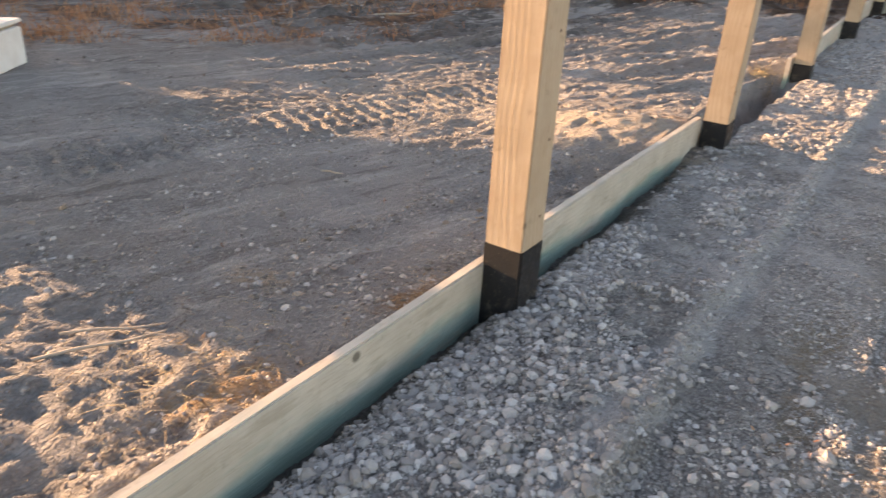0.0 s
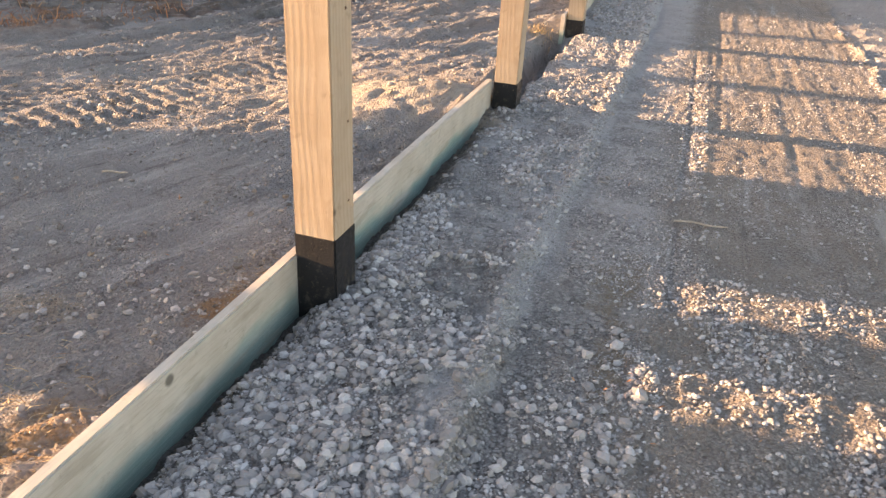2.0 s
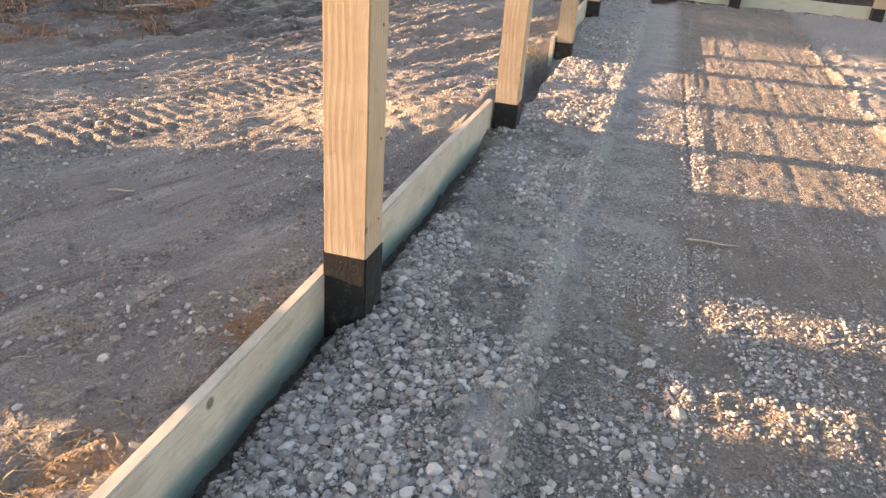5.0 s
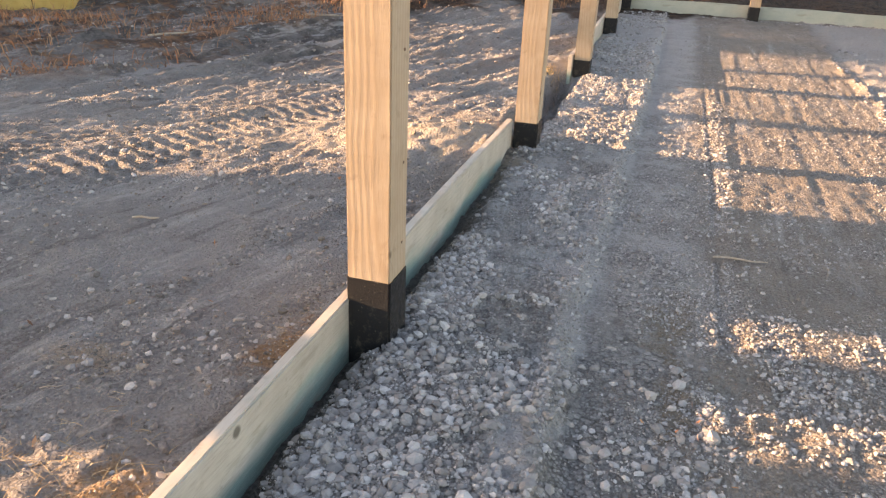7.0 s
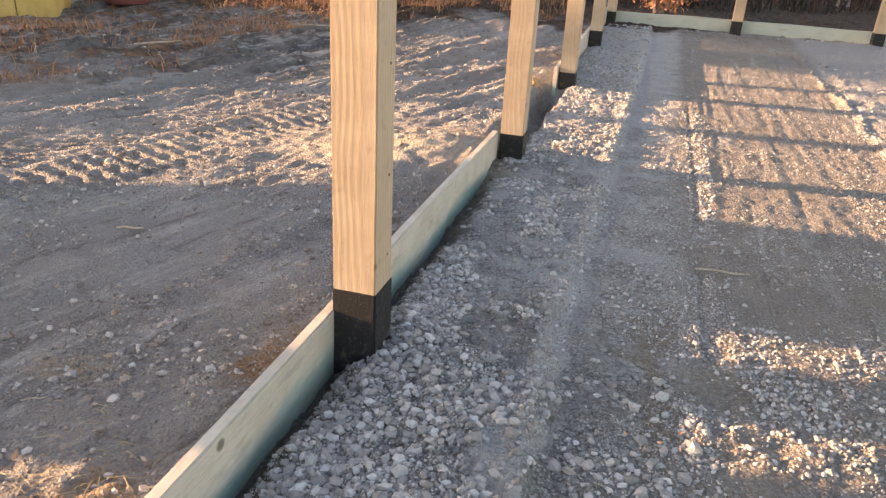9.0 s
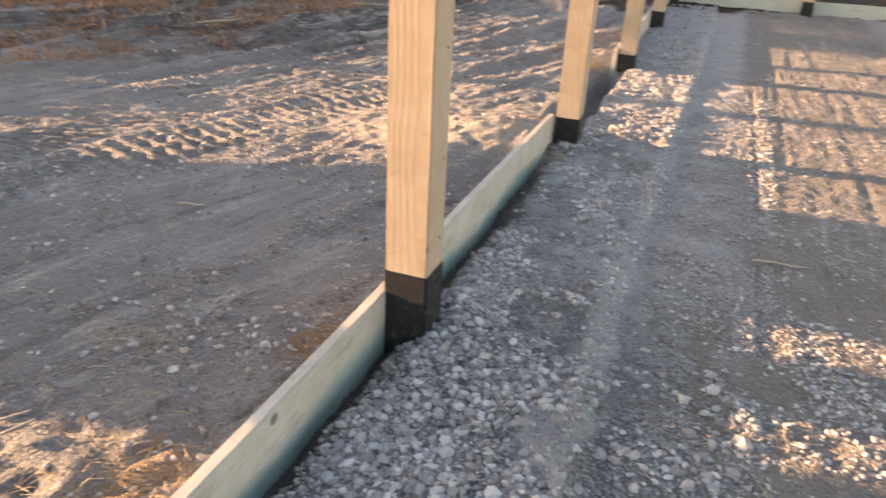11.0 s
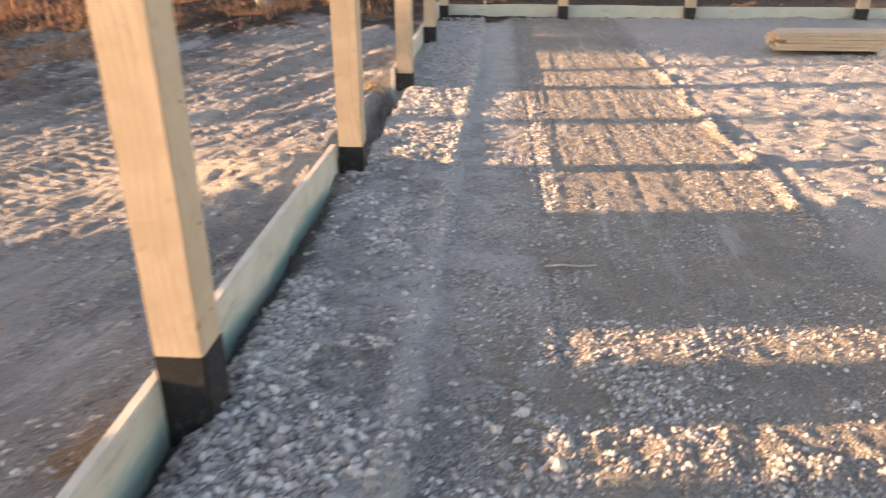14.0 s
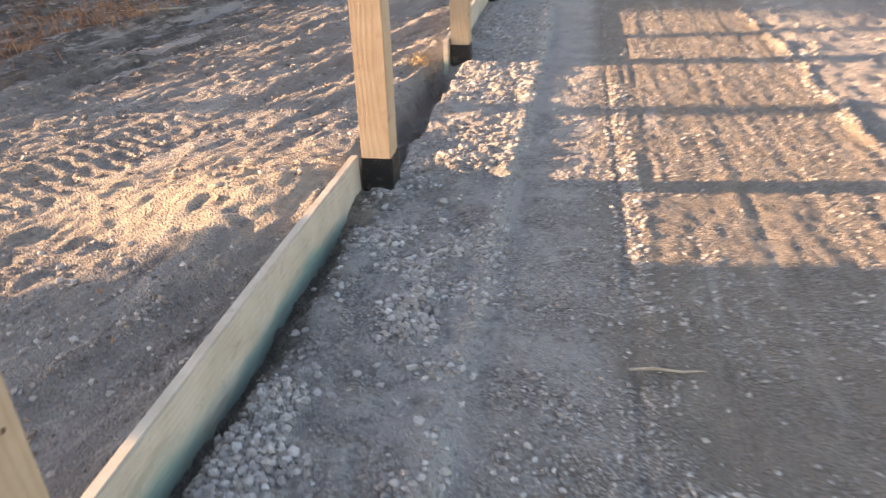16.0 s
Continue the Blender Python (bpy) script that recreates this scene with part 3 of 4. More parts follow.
soils = [stone_spots(rng, 5200, -3.2, -0.2, -1.3, 1.6, 0.006, 0.024, bedded),
         stone_spots(rng, 7500, -5.5, -0.25, 0.9, 8.0, 0.010, 0.05, lambda x, y: np.where(y > 1.1 - 0.4 * (x + 1.0), patchy(x, y), 0.15)),
         stone_spots(rng, 1100, -1.7, -0.2, -1.5, -0.65, 0.008, 0.035),
         stone_spots(rng, 110, -0.96, -0.7, -0.46, -0.28, 0.010, 0.030),
         stone_spots(rng, 900, -2.4, -0.25, -0.75, 1.5, 0.012, 0.042, lambda x, y: np.clip(3.0 * fbm(x * 2.2, y * 2.2, 5) - 0.2, 0.01, 1))]
drag = stone_spots(rng, 420, -0.04, 0.05, 0.0, 1.3, 0.008, 0.03)
drag[:, 0] += -0.90 + 0.26 * drag[:, 1]
clods = tagged(scatter("soil_clods", np.concatenate(soils + [drag]), M_CLOD, rng, 0.3), "small brown clods of soil and stone on the field", "soil", kind="stuff")


# ---- building helpers ----
def part(name, bm, material, parent, label=""):
    me = bpy.data.meshes.new(name)
    bm.to_mesh(me)
    bm.free()
    me.materials.append(material)
    ob = new(name, me)
    ob.parent = parent
    return tagged(ob, label)


def thing(name, bm, material, m, label, category, group="", kind=""):
    me = bpy.data.meshes.new(name)
    bm.to_mesh(me)
    bm.free()
    me.materials.append(material)
    ob = new(name, me)
    ob.matrix_basis = m
    return tagged(ob, label, category, group, kind)


def holder(name, m, label, category, group=""):
    ob = new(name)
    ob.matrix_basis = m
    return tagged(ob, label, category, group)


def block(lo, hi, bevel=0.004, cuts=(1, 1, 1), wobble=0.0, seed=1):
    """A box from corner to corner with cut faces and worn edges."""
    bm = bmesh.new()
    bmesh.ops.create_cube(bm, size=1)
    lo, hi = Vector(lo), Vector(hi)
    for v in bm.verts:
        v.co = Vector([lo[i] + (v.co[i] + 0.5) * (hi[i] - lo[i]) for i in range(3)])
    if bevel:
        bmesh.ops.bevel(bm, geom=bm.edges[:], offset=bevel, segments=2, affect="EDGES")
    for axis in range(3):
        for k in range(1, cuts[axis]):
            at = [0, 0, 0]
            at[axis] = lo[axis] + (hi[axis] - lo[axis]) * k / cuts[axis]
            normal = [0, 0, 0]
            normal[axis] = 1
            bmesh.ops.bisect_plane(bm, geom=bm.verts[:] + bm.edges[:] + bm.faces[:], plane_co=at, plane_no=normal)
    if wobble:
        for v in bm.verts:
            v.co += wobble * Vector(noise.noise_vector(v.co * 3.0 + Vector((seed * 7.7, 0, 0))))
    return bm


def rod(points, radii, sides=8):
    """A tapered tube through points."""
    bm = bmesh.new()
    rings = []
    for i, (p, r) in enumerate(zip(points, radii)):
        p = Vector(p)
        way = (Vector(points[min(i + 1, len(points) - 1)]) - Vector(points[max(i - 1, 0)])).normalized()
        side = way.orthogonal().normalized()
        up = way.cross(side)
        rings.append([bm.verts.new(p + r * (math.cos(a) * side + math.sin(a) * up)) for a in [6.28319 * k / sides for k in range(sides)]])
    for a, b in zip(rings, rings[1:]):
        for k in range(sides):
            bm.faces.new((a[k], a[(k + 1) % sides], b[(k + 1) % sides], b[k]))
    bm.faces.new(rings[0][::-1])
    bm.faces.new(rings[-1])
    bmesh.ops.recalc_face_normals(bm, faces=bm.faces[:])
    return bm


# ---- posts ----
W = 0.14


def post(x, y, base, sleeve_top, label, turn=0.0, tall=3.3):
    """Square timber post set in the ground with a black sleeve round its foot; its near right corner stands at x, y."""
    top = holder("post", pose(x - W / 2, y + W / 2, base, rz=turn), label, "post", "posts of the timber frame")
    s = sleeve_top - base
    part("timber", block((-W / 2, -W / 2, s - 0.02), (W / 2, W / 2, tall), 0.004, (1, 1, 14), 0.0015, int(y * 9) + 3), M_POST, top)
    e = W / 2 + 0.0035
    part("sleeve", block((-e, -e, -0.3), (e, e, s), 0.006, (2, 2, 8), 0.003, int(y * 5) + 1), M_SLEEVE, top, "black plastic sleeve round the foot")
    return top


def nails(top, base, rows):
    for dy, z in rows:
        part("nail", rod([(W / 2 - 0.004, dy, z - base), (W / 2 + 0.002, dy, z - base)], [0.005, 0.005], 8), M_NAIL, top)


p0 = post(0, 0, 0.0, 0.265, "square sawn pine post with dusty black sleeve, board beside it")
nails(p0, 0.0, [(0.03, 0.36), (0.034, 0.62), (0.03, 0.95)])
post(0.005, 2.42, 0.0, 0.175, "square sawn pine post at the end of a skirt board", 1.0)
post(0.02, 4.84, 0.02, 0.165, "square sawn pine post beside an open trench")
post(0.02, 7.30, 0.06, 0.27, "shaded pine post with a tall black sleeve")
post(0.0, 9.74, 0.10, 0.285, "pine corner post with black sleeve")
for ex, top_z in ((1.80, 0.285), (3.67, 0.275), (6.13, 0.27), (8.55, 0.27)):
    post(ex, 9.74, 0.08, top_z, "pine end wall post with black sleeve before a skirt board")


# ---- skirt boards ----
def skirt(a, b, low, tall, material, label, along="y", bow=0.0, seed=1):
    """A long plank on edge from a to b; its inner face lies on the line a to b."""
    length = b[1] - a[1] if along == "y" else b[0] - a[0]
    t = 0.038
    lo = (-t, 0, 0) if along == "y" else (0, 0, 0)
    hi = (0, length, tall) if along == "y" else (length, t, tall)
    bm = block(lo, hi, 0.005, (1, 30, 2) if along == "y" else (30, 1, 2), 0.0)
    for v in bm.verts:
        k = (v.co.y if along == "y" else v.co.x) / length
        v.co.z += low[0] + (low[1] - low[0]) * k + 0.004 * math.sin(k * 9 + seed)
        side = bow * math.sin(k * math.pi) * (0.4 + v.co.z / tall)
        if along == "y":
            v.co.x += side
        else:
            v.co.y += side
    return thing("skirt_board", bm, material, pose(a[0], a[1], 0), label, "board", "skirt boards round the frame")


skirt((-W - 0.004, -3.3), (-W - 0.004, 2.41), (-0.14, -0.126), 0.315, M_BOARD, "pale treated plank on edge with greenish lower face", bow=0.008)
skirt((-W + 0.012, 4.78), (-W + 0.012, 9.90), (-0.12, 0.0), 0.325, M_BOARD, "pale green treated plank on edge between posts", seed=3)
skirt((-W, 9.888), (1.72, 9.888), (0.08, 0.09), 0.20, M_ENDBOARD, "pale treated plank on edge across the end wall", "x", seed=2)
skirt((1.722, 9.888), (3.59, 9.888), (0.085, 0.075), 0.20, M_ENDBOARD, "pale treated plank on edge across the end wall", "x", seed=4)
skirt((3.592, 9.888), (8.6, 9.888), (0.07, 0.06), 0.20, M_ENDBOARD, "pale greenish treated plank across the end wall", "x", seed=5)


# ---- lumber on the ground ----
bearer = thing("bearer_block", block((-0.07, -0.24, -0.05), (0.07, 0.2, 0.08), 0.02, (2, 3, 2), 0.02), M_STONE, pose(5.0, 6.98, float(height(5.0, 6.98))), "pale stone block under stacked planks", "block")
copy_thing(bearer, pose(7.3, 6.98, float(height(7.3, 6.98))))
for layer in range(5):
    for row in range(3):
        shift = (0.0, 0.02, 0.09, 0.01)[(layer + row) % 4]
        bm = block((0, 0, 0), (4.2, 0.139, 0.0375), 0.003, (16, 1, 1), 0.002, layer * 3 + row)
        thing("lumber_plank", bm, M_LUMBER, pose(3.84 + shift, 6.76 + row * 0.143, 0.106 + layer * 0.0385), "new pale pine plank in a low stack on blocks", "plank", "planks in the stack")


# ---- things beyond the field ----
def at_ground(x, y, turn=0.0, lift=0.0):
    return pose(x, y, float(height(x, y)) + lift, rz=turn)


def round_body(profile, sides=24):
    """A body turned about z from (radius, height) pairs."""
    bm = bmesh.new()
    rings = [[bm.verts.new((r * math.cos(a), r * math.sin(a), z)) for a in [6.28319 * k / sides for k in range(sides)]] for r, z in profile]
    for a, b in zip(rings, rings[1:]):
        for k in range(sides):
            bm.faces.new((a[k], a[(k + 1) % sides], b[(k + 1) % sides], b[k]))
    bm.faces.new(rings[0][::-1])
    bm.faces.new(rings[-1])
    return bm


def lidded_box(m):
    top = holder("lidded_box", m, "cream wooden box with overhanging white lid on the ground", "box")
    part("body", block((-0.42, -0.22, -0.03), (0, 0.22, 0.28), 0.006, (3, 3, 3), 0.004), M_CREAM, top)
    part("lid", block((-0.46, -0.26, 0.282), (0.04, 0.26, 0.31), 0.008, (3, 3, 1), 0.005), M_WHITE, top, "white overhanging lid")
    part("side_board", block((0.003, -0.2, 0.0), (0.055, 0.2, 0.26), 0.006, (1, 3, 3), 0.003), M_WHITE, top, "pale grey side board")
    part("emblem", block((-0.16, -0.226, 0.20), (-0.10, -0.2215, 0.225), 0.001), M_RUBBER, top, "small dark mark")
    return top


lidded_box(at_ground(-4.54, 0.59, 38))
crate = holder("plywood_crate", at_ground(-6.5, 5.75, 30), "yellow plywood crate of upright panels on dry grass", "crate")
for k in range(3):
    part("panel", block((-0.46 * (k + 1) + 0.006, 0, -0.03), (-0.46 * k - 0.006, 0.02, 0.62), 0.003, (2, 1, 2), 0.004, k), M_YELLOW, crate)
part("panel", block((-0.02, 0.023, -0.03), (0, 0.8, 0.62), 0.003, (1, 3, 2), 0.004, 7), M_YELLOW, crate)
part("panel", block((-1.374, 0.023, -0.03), (-1.354, 0.8, 0.62), 0.003, (1, 3, 2), 0.004, 8), M_YELLOW, crate)
part("top", block((-1.4, -0.02, 0.622), (0.03, 0.83, 0.645), 0.004, (3, 3, 1), 0.004), M_YELLOW, crate)

drum = holder("metal_drum", at_ground(-6.25, 6.75, 0, 0.0), "dark red steel drum standing in dry grass", "drum")
part("shell", round_body([(0.27, 0.0), (0.285, 0.02), (0.285, 0.28), (0.297, 0.295), (0.285, 0.31), (0.285, 0.56), (0.297, 0.575), (0.285, 0.59), (0.285, 0.85), (0.292, 0.87), (0.27, 0.87), (0.265, 0.85)], 28), M_RED, drum)


# ---- sticks ----
def stick(x, y, turn, length, thick, label):
    pts = [(-length / 2, 0, 0.004), (-length / 6, 0.01 * length, 0.01), (length / 5, -0.015 * length, 0.008), (length / 2, 0.01 * length, 0.012)]
    thing("stick", rod(pts, [thick, thick * 0.9, thick * 0.8, thick * 0.5], 6), M_STICK, at_ground(x, y, turn), label, "stick", "loose sticks")


stick(1.13, 1.20, 2, 0.22, 0.005, "thin pale stick lying on the lane")
stick(-0.83, -0.98, 62, 0.36, 0.006, "thin dry stick on churned soil")
stick(-0.90, -0.90, 48, 0.30, 0.005, "thin dry stick on churned soil")
stick(-0.40, 0.16, 100, 0.05, 0.002, "tiny pale twig on bare soil")
stick(-0.80, -0.55, 25, 0.07, 0.002, "tiny pale twig on bare soil")
stick(-1.35, 0.55, 10, 0.12, 0.006, "short dark stick on bare soil")
stick(-4.2, 4.6, 60, 0.5, 0.012, "bleached branch on churned soil")
stick(-3.4, 6.6, 20, 0.6, 0.014, "bleached branch at the edge of the weeds")


# ---- weeds and straw ----
def blades(name, roots, material, rng, label, category):
    """Thin bent blades; roots are rows of x, y, length, width, lean."""
    verts, faces, base = [], [], 0
    z = height(roots[:, 0], roots[:, 1])
    for (x, y, length, width, lean), zz in zip(roots, z):
        a, b = rng.uniform(0, 6.28), rng.uniform(0, 6.28)
        side = np.array([math.cos(a), math.sin(a), 0]) * width / 2
        out = np.array([math.cos(b), math.sin(b), 0])
        p0 = np.array([x, y, zz - 0.01])
        p1 = p0 + out * length * lean * 0.35 + np.array([0, 0, length * 0.55 * (1 - 0.5 * lean)])
        p2 = p0 + out * length * lean + np.array([0, 0, length * (1 - 0.75 * lean)])
        verts += [p0 - side, p0 + side, p1 + side * 0.8, p1 - side * 0.8, p2 + side * 0.25, p2 - side * 0.25]
        faces += [[base, base + 1, base + 2, base + 3], [base + 3, base + 2, base + 4, base + 5]]
        base += 6
    ob = new(name, mesh_from(name, np.array(verts), np.array(faces), material))
    return tagged(ob, label, category, kind="stuff")


def weed_roots(draw, count):
    x, y = draw.uniform(-13, -0.8, 40 * count), draw.uniform(4.0, 13.5, 40 * count)
    line = y - 0.42 * x + fbm(x * 0.8, y * 0.8, 3)
    keep = smooth(line, 9.1, 9.7) * (1 - 0.85 * smooth(line, 11.0, 13.0)) * np.maximum(4.5 * fbm(x * 1.6, y * 1.6, 6), 0.015)
    ok = (line > 9.1) & (draw.rand(len(x)) < keep)
    x, y = x[ok][:count], y[ok][:count]
    n = len(x)
    tall = draw.rand(n) < 0.10
    length = np.where(tall, draw.uniform(0.22, 0.55, n), draw.uniform(0.05, 0.2, n))
    lean = np.where(tall, draw.uniform(0.05, 0.5, n), draw.uniform(0.2, 0.95, n))
    return np.stack([x, y, length, draw.uniform(0.005, 0.012, n), lean], 1)


def low_roots(draw, count):
    x, y = draw.uniform(-9, -3.4, 40 * count), draw.uniform(0.8, 8.0, 40 * count)
    ok = (y - 1.2 * x > 7.4) & (draw.rand(len(x)) < np.maximum(0.05 + 2.0 * fbm(x * 1.4, y * 1.4, 8), 0.02))
    x, y = x[ok][:count], y[ok][:count]
    n = len(x)
    return np.stack([x, y, draw.uniform(0.05, 0.22, n), draw.uniform(0.005, 0.012, n), draw.uniform(0.3, 1.0, n)], 1)


rng = random.Random(11)
blades("dry_weeds", np.concatenate([weed_roots(np.random.RandomState(12), 17000), low_roots(np.random.RandomState(13), 6000)]), M_WEED, rng, "rust-brown dry weeds at the edge of the field", "weeds")
rows = [(rng.gauss(-0.52, 0.14), rng.gauss(-0.95, 0.17), rng.uniform(0.03, 0.085), rng.uniform(0.002, 0.004), rng.uniform(1.0, 1.22)) for _ in range(420)]
rows = [r for r in rows if r[0] < -0.2]
rows += [(rng.gauss(-0.36, 0.07), rng.gauss(0.03, 0.12), rng.uniform(0.015, 0.04), rng.uniform(0.002, 0.004), rng.uniform(0.8, 1.05)) for _ in range(240)]
blades("straw", np.array([r for r in rows if r[0] < -0.2]), M_STRAW, rng, "golden straw scattered beside the skirt board", "straw")
rows = [(rng.gauss(-0.34, 0.05), rng.gauss(4.78, 0.10), rng.uniform(0.05, 0.13), 0.005, rng.uniform(0.3, 1.0)) for _ in range(160)]
blades("grass_tuft", np.array(rows), M_STRAW, rng, "small tuft of yellow dry grass beside the board end", "grass")


leaf_rng = random.Random(77)
spots = [(leaf_rng.gauss(0.93, 0.07), leaf_rng.gauss(-0.08, 0.08)) for _ in range(26)] + [(leaf_rng.uniform(0.3, 2.2), leaf_rng.uniform(-0.8, 2.2)) for _ in range(24)] + [(leaf_rng.uniform(-2.5, -0.3), leaf_rng.uniform(-1.0, 1.4)) for _ in range(24)]
LEAF_SPOTS = [Vector((x, y, float(height(x, y)) + 0.012)) for x, y in spots]


# ---- trees ----
def grow(rng, tall, girth, lean):
    """Trunk and limbs as one mesh, with the tips where leaves may sit."""
    whole, tips = bmesh.new(), []

    def limb(p, way, length, r, depth):
        pts, rad = [p], [r]
        for k in range(4):
            way = (way + Vector((rng.uniform(-0.16, 0.16), rng.uniform(-0.16, 0.16), 0.05))).normalized()
            pts.append(pts[-1] + way * length / 4)
            rad.append(r * (1 - 0.2 * (k + 1)) if depth else r * (1 - 0.15 * (k + 1)))
        if depth == 0:
            rad[0] *= 1.35
        bm = rod(pts, rad, 12 if depth == 0 else 6)
        me = bpy.data.meshes.new("limb")
        bm.to_mesh(me)
        bm.free()
        whole.from_mesh(me)
        bpy.data.meshes.remove(me)
        if depth == 2:
            tips.extend(pts[1:])
            return
        for k in range(7 if depth == 0 else 4):
            i = rng.choice((2, 3, 4)) if depth == 0 else rng.choice((1, 2, 3, 4))
            a = rng.uniform(0, 6.28)
            out = Vector((math.cos(a), math.sin(a), rng.uniform(0.2, 0.9))).normalized()
            limb(pts[i], out, length * rng.uniform(0.3, 0.5), rad[i] * 0.5, depth + 1)

    limb(Vector((0, 0, -0.15)), Vector((lean, 0, 1)).normalized(), tall, girth, 0)
    return whole, tips


def leaf_crown(rng, tips, count, size, spread_by, material=None):
    verts, faces = [], []
    for _ in range(count):
        p = np.array(tips[rng.randrange(len(tips))]) + np.array([rng.gauss(0, spread_by) for _ in range(3)])
        u = np.array([rng.gauss(0, 1) for _ in range(3)])
        v = np.array([rng.gauss(0, 1) for _ in range(3)])
        u = u / np.linalg.norm(u) * size * rng.uniform(0.6, 1.3)
        v = v / np.linalg.norm(v) * size * rng.uniform(0.5, 1.0)
        b = len(verts)
        verts += [p - u, p - v * 0.5, p + u, p + v * 0.5]
        faces.append([b, b + 1, b + 2, b + 3])
    return mesh_from("crown", np.array(verts), np.array(faces), material or M_LEAF)


def tree(m, seed, tall, girth, leaves, label, lean=0.03, size=0.07):
    rng = random.Random(seed)
    top = holder("tree", m, label, "tree", "trees round the site")
    bm, tips = grow(rng, tall, girth, lean)
    part("trunk", bm, M_BARK, top)
    crown = new("crown", leaf_crown(rng, tips, leaves, size, 0.28))
    crown.parent = top
    return top


WOODS = "bare grey-barked tree with a few brown leaves, among leaf litter"
oak = tree(at_ground(-2.8, 9.75), 3, 9.0, 0.115, 1500, "pale grey tree trunk rising from weeds at the field edge", 0.01)
slim = tree(at_ground(-6.0, 11.6), 4, 8.0, 0.07, 1000, WOODS, 0.02)
bent = tree(at_ground(-6.9, 9.4), 5, 7.0, 0.10, 1000, WOODS, -0.12)
for source, x, y, turn in ((slim, -5.7, 13.9, 80), (slim, -6.9, 14.7, 200), (slim, -4.4, 15.8, 30), (bent, -10.4, 13.0, 140), (oak, -12.5, 9.5, 60), (slim, -2.2, 18.0, 30), (oak, 4.6, 17.5, 120),
                           (slim, 1.5, 19.0, 300), (oak, 9.5, 16.0, 220), (bent, -14.5, 4.0, 10), (oak, -16.0, 14.5, 170), (slim, 7.0, 20.0, 90), (oak, -8.5, 18.5, 250), (oak, 14.0, 8.0, 10), (bent, 15.0, 0.5, 60)):
    copy_thing(source, at_ground(x, y, turn))
# unseen trunks added to lay shadow bars across the lane
copy_thing(oak, at_ground(-12.0, 2.55, 45))
copy_thing(slim, at_ground(-12.2, 4.0, 20))
thing("bare_sapling", rod([(0, 0, -0.05), (0.02, 0, 0.5), (0, 0.02, 0.95), (-0.14, 0.03, 1.12), (-0.34, 0.02, 1.22)], [0.022, 0.02, 0.018, 0.014, 0.008], 8), M_STICK, at_ground(-5.6, 9.9), "pale bent sapling among dry weeds", "sapling")


def thicket_tree(m, seed, low, high, radius, leaves, label):
    """A dense round-crowned tree: trunk, limbs to the crown, many leaves."""
    rng = random.Random(seed)
    top = holder("tree", m, label, "tree", "trees round the site")
    mid, half = (low + high) / 2, (high - low) / 2
    tips = []
    while len(tips) < 160:
        p = Vector((rng.uniform(-1, 1), rng.uniform(-1, 1), rng.uniform(-1, 1)))
        if p.length < 1 + rng.uniform(-0.15, 0.1):
            tips.append(Vector((p.x * radius, p.y * radius, mid + p.z * half)))
    part("trunk", rod([(0, 0, -0.3), (0.05, 0.03, low * 0.5), (0, 0.05, low), (0.05, 0, mid), (0, 0, high - 0.3)], [0.24, 0.19, 0.16, 0.11, 0.03], 12), M_BARK, top)
    for p in tips[:14]:
        start = Vector((0, 0, max(low * 0.8, p.z - half * 0.8)))
        part("limb", rod([start, (start + p) / 2 + Vector((0, 0, 0.1)), p], [0.06, 0.04, 0.012], 6), M_BARK, top)
    crown = new("crown", leaf_crown(rng, tips, leaves, 0.13, 0.16))
    crown.parent = top
    return top


# trees added out of view, crowns placed to shade the far end and woods
SHADE_TREE = "unseen tree beyond the field with dense round brown crown, added for shade"
near_shade_tree = thicket_tree(at_ground(-20.0, 5.3), 21, 2.9, 6.2, 1.35, 5000, SHADE_TREE)
copy_thing(near_shade_tree, at_ground(-20.4, 7.2, 130))
tall_shade_tree = thicket_tree(at_ground(-28.0, 10.7), 22, 1.9, 8.5, 1.9, 8000, SHADE_TREE)
for x, y, turn in ((-29.0, 13.3, 130), (-27.5, 15.9, 220), (-28.5, 18.6, 60), (-27.0, 21.4, 300), (-29.0, 24.4, 10)):
    copy_thing(tall_shade_tree, at_ground(x, y, turn))


def undergrowth(count):
    """Roots of dark twigs under the trees beyond the clearing."""
    draw = np.random.RandomState(61)
    x, y = draw.uniform(-24, 18, count), 12.2 + 12 * draw.rand(count) ** 1.4
    keep = (y - 0.42 * x > 13.0) & (fbm(x * 0.6, y * 0.6, 5, 3) > -0.22)
    x, y = x[keep], y[keep]
    return np.stack([x, y, draw.uniform(0.25, 1.5, len(x)), draw.uniform(0.012, 0.05, len(x)), draw.uniform(0.1, 0.8, len(x))], 1)


blades("undergrowth", undergrowth(16000), M_TWIG, random.Random(62), "dark brown twigs and undergrowth beneath the trees", "undergrowth")
fallen = new("fallen_leaves", leaf_crown(random.Random(78), LEAF_SPOTS, 40, 0.012, 0.004, M_WEED))
tagged(fallen, "few orange-brown dry leaves lying on the gravel", "leaves", kind="stuff")


# ---- golden bush behind the end wall ----
bush = holder("bush", at_ground(0.55, 11.4), "golden-leaved bush beyond the end wall", "bush")
rng = random.Random(31)
bush_tips = []
for k in range(9):
    a = rng.uniform(0, 6.28)
    end = Vector((0.5 * math.cos(a) + 0.15, 0.3 * math.sin(a), rng.uniform(0.4, 1.1)))
    bush_tips += [end * f for f in (0.35, 0.55, 0.75, 0.9, 1.0)]
    part("stem", rod([(0, 0, -0.05), end * 0.5 + Vector((0.02, 0.03, 0.02)), end], [0.014, 0.010, 0.004], 6), M_BARK, bush)
foliage = new("foliage", leaf_crown(rng, bush_tips, 2200, 0.035, 0.09, M_WEED))
foliage.parent = bush


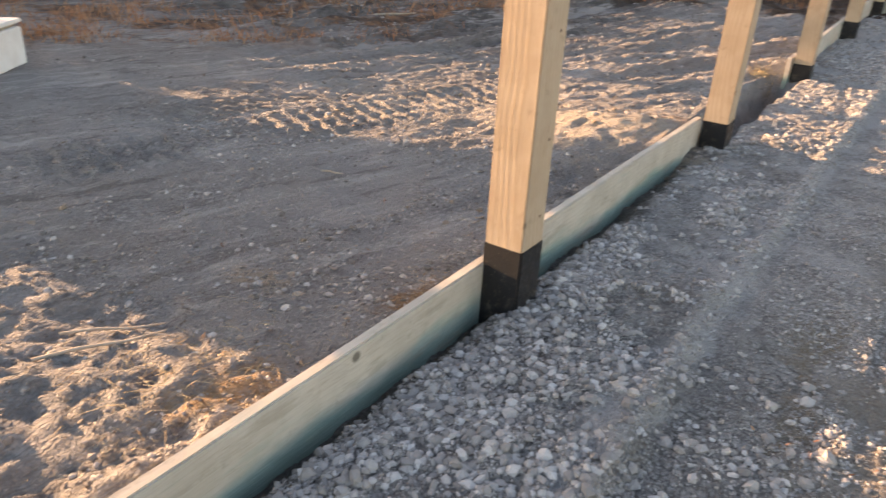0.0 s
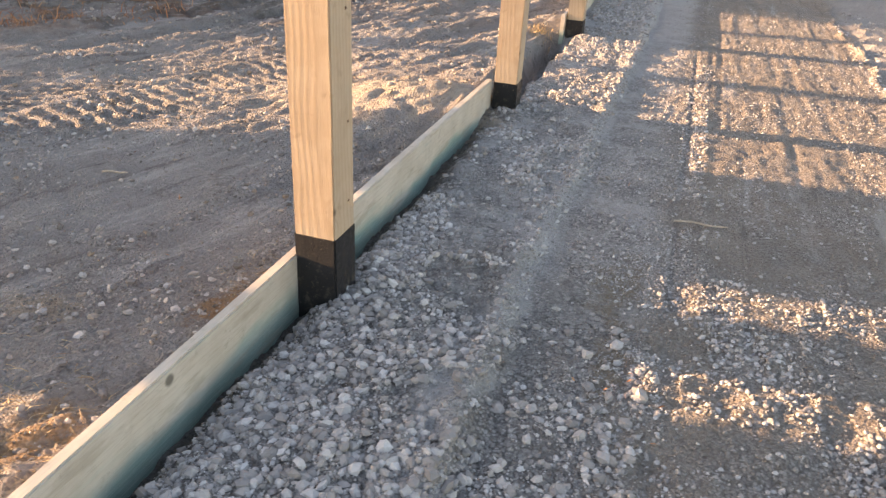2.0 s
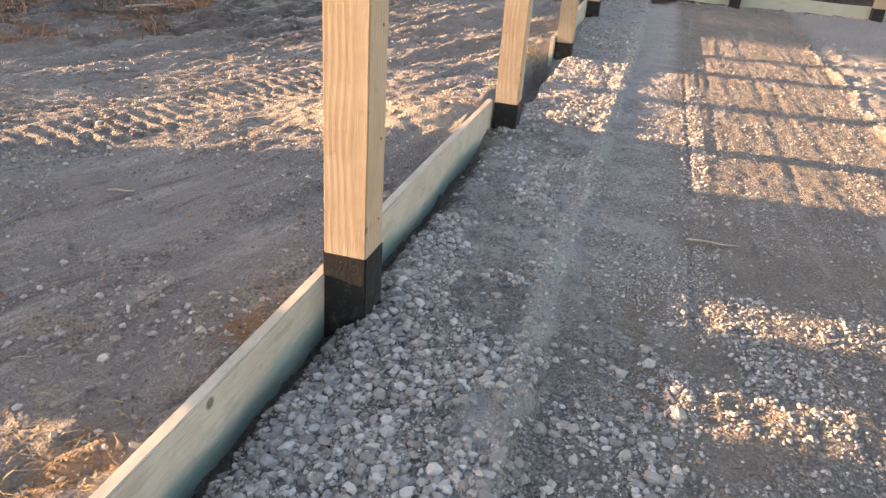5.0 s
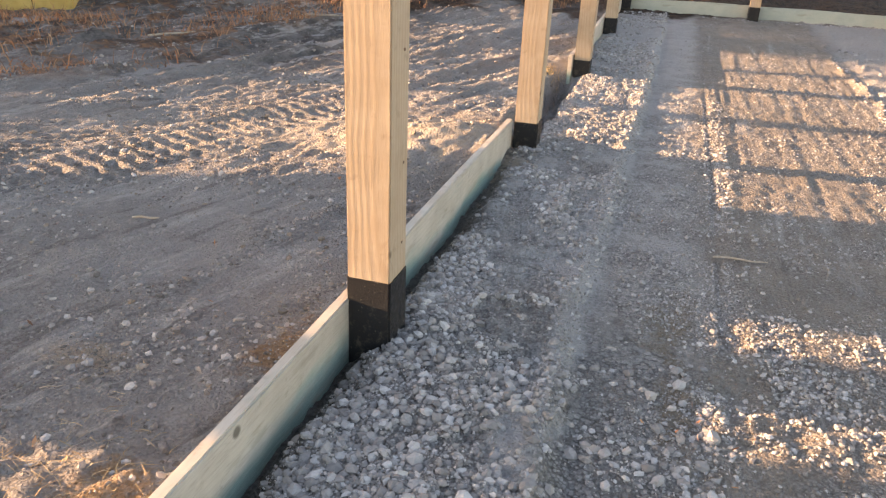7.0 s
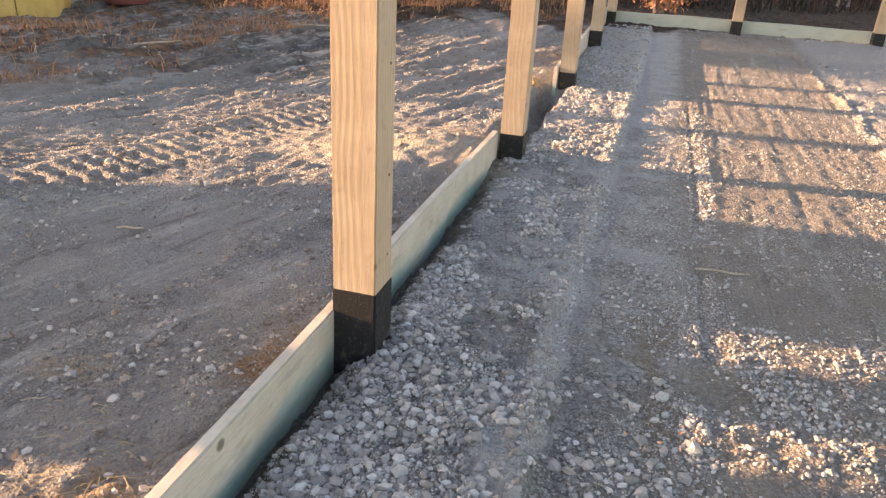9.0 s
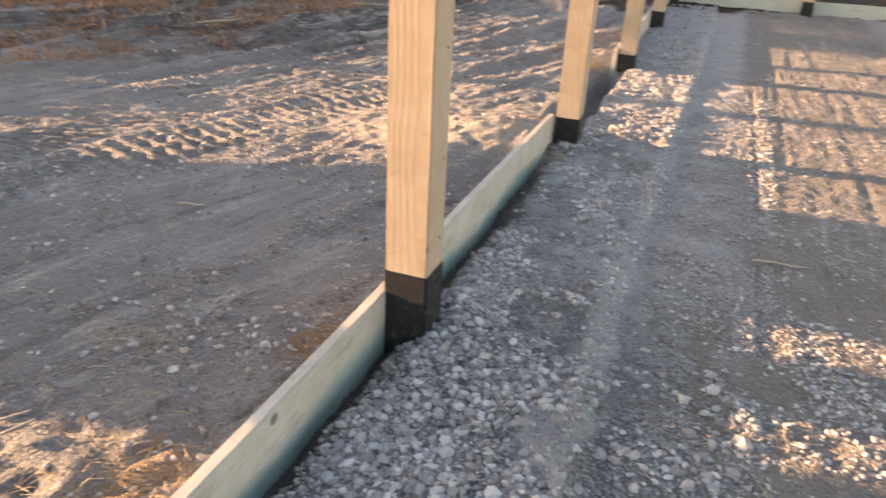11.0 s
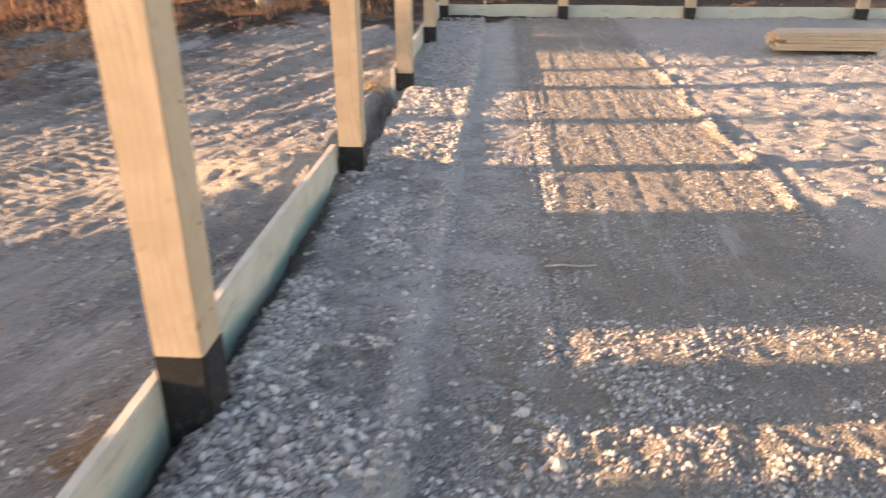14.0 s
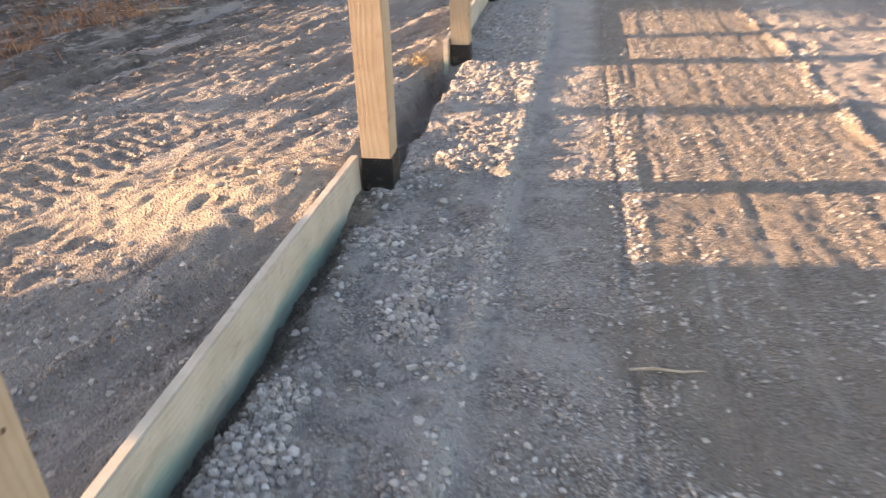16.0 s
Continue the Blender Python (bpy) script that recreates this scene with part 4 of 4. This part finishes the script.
# ---- unseen plank screen and brush, added along the field's far side for shade ----
SCREEN_X, BRUSH_X, RISE, DRIFT = -7.0, -9.6, 0.155, 0.1


def outline(points, thick=0.03):
    """An upright panel from (y, z) corners, facing along x."""
    bm = bmesh.new()
    front = [bm.verts.new((0, y, z)) for y, z in points]
    back = [bm.verts.new((-thick, y, z)) for y, z in points]
    bm.faces.new(front)
    bm.faces.new(back[::-1])
    for k in range(len(points)):
        j = (k + 1) % len(points)
        bm.faces.new((front[k], back[k], back[j], front[j]))
    bmesh.ops.recalc_face_normals(bm, faces=bm.faces[:])
    return bm


# made-up shadow caster, its outline and gaps cut to the wanted shadow edges
screen = holder("plank_screen", pose(SCREEN_X, 0, 0), "unseen tall screen of upright pine sheets, added to cast the field shadow", "screen")
part("base_panel", outline([(-1.4, -0.1), (0.2, -0.1), (0.33, 0.74), (0.575, 0.89), (0.8, 1.01), (1.06, 1.10), (1.06, 1.21), (-1.4, 1.21)]), M_POST, screen)
for y0, y1 in ((-1.4, -0.93), (-0.58, -0.37), (-0.15, 1.06)):
    part("upright_sheet", outline([(y0, 1.213), (y1, 1.213), (y1, 2.7), (y0, 2.7)]), M_POST, screen)
for y in (-1.3, -0.5, 0.1):
    part("stake", block((-0.075, y, -0.3), (-0.032, y + 0.05, 2.6), 0.004), M_POST, screen)

# brush added out of view, top profile set by where its shade should end
rng = random.Random(44)
tips = []
for k in range(3200):
    y = rng.uniform(-0.5, 10.0)
    top_z = float(np.interp(y, (-0.5, 0.6, 1.5, 2.5, 3.8, 5.4, 6.2, 6.6, 7.0, 10.0), (1.06, 1.05, 1.05, 1.07, 1.12, 1.19, 1.18, 0.95, 0.6, 0.35))) + 0.14 * float(fbm(y * 3.1, 3.0, 4))
    tips.append(Vector((rng.uniform(-0.35, 0.35), y, rng.uniform(0.0, max(top_z, 0.2)))))
brush = new("brush", leaf_crown(rng, tips, 30000, 0.09, 0.04))
brush.location = (BRUSH_X, 0, 0)
tagged(brush, "unseen low brown brush added along the field edge to shade it", "brush", kind="stuff")


# ---- single stones lying on the ground ----
rng = random.Random(8)
rocks = []
for k in range(8):
    co, tri = rock_shape(rng, rng.uniform(0.55, 0.8))
    rocks.append(mesh_from("stone", co, tri, M_STONE))
spots = [(-0.56, -0.13, 0.034), (-0.45, 0.05, 0.02), (-0.69, -0.63, 0.03), (-0.63, -0.51, 0.028), (-0.35, -0.66, 0.042), (-0.90, 0.25, 0.022), (0.27, 2.29, 0.06), (0.30, 2.12, 0.05)]
spots += [(x, y, s * 1.35) for x, y, s in stone_spots(rng, 200, 0.0, 0.75, -1.0, 1.6, 0.018, 0.036, bedded)]
spots += [(x, y, s) for x, y, s in stone_spots(rng, 85, -1.8, -0.25, -0.7, 1.2, 0.012, 0.04, None, 1.6)]
for x, y, s in spots:
    ob = new("stone", rocks[rng.randrange(8)])
    ob.parent = ground
    ob.matrix_basis = pose(x, y, float(height(x, y)) + 0.15 * s, rng.uniform(-20, 20), rng.uniform(-20, 20), rng.uniform(0, 360)) @ Matrix.Diagonal((s, s, s, 1))
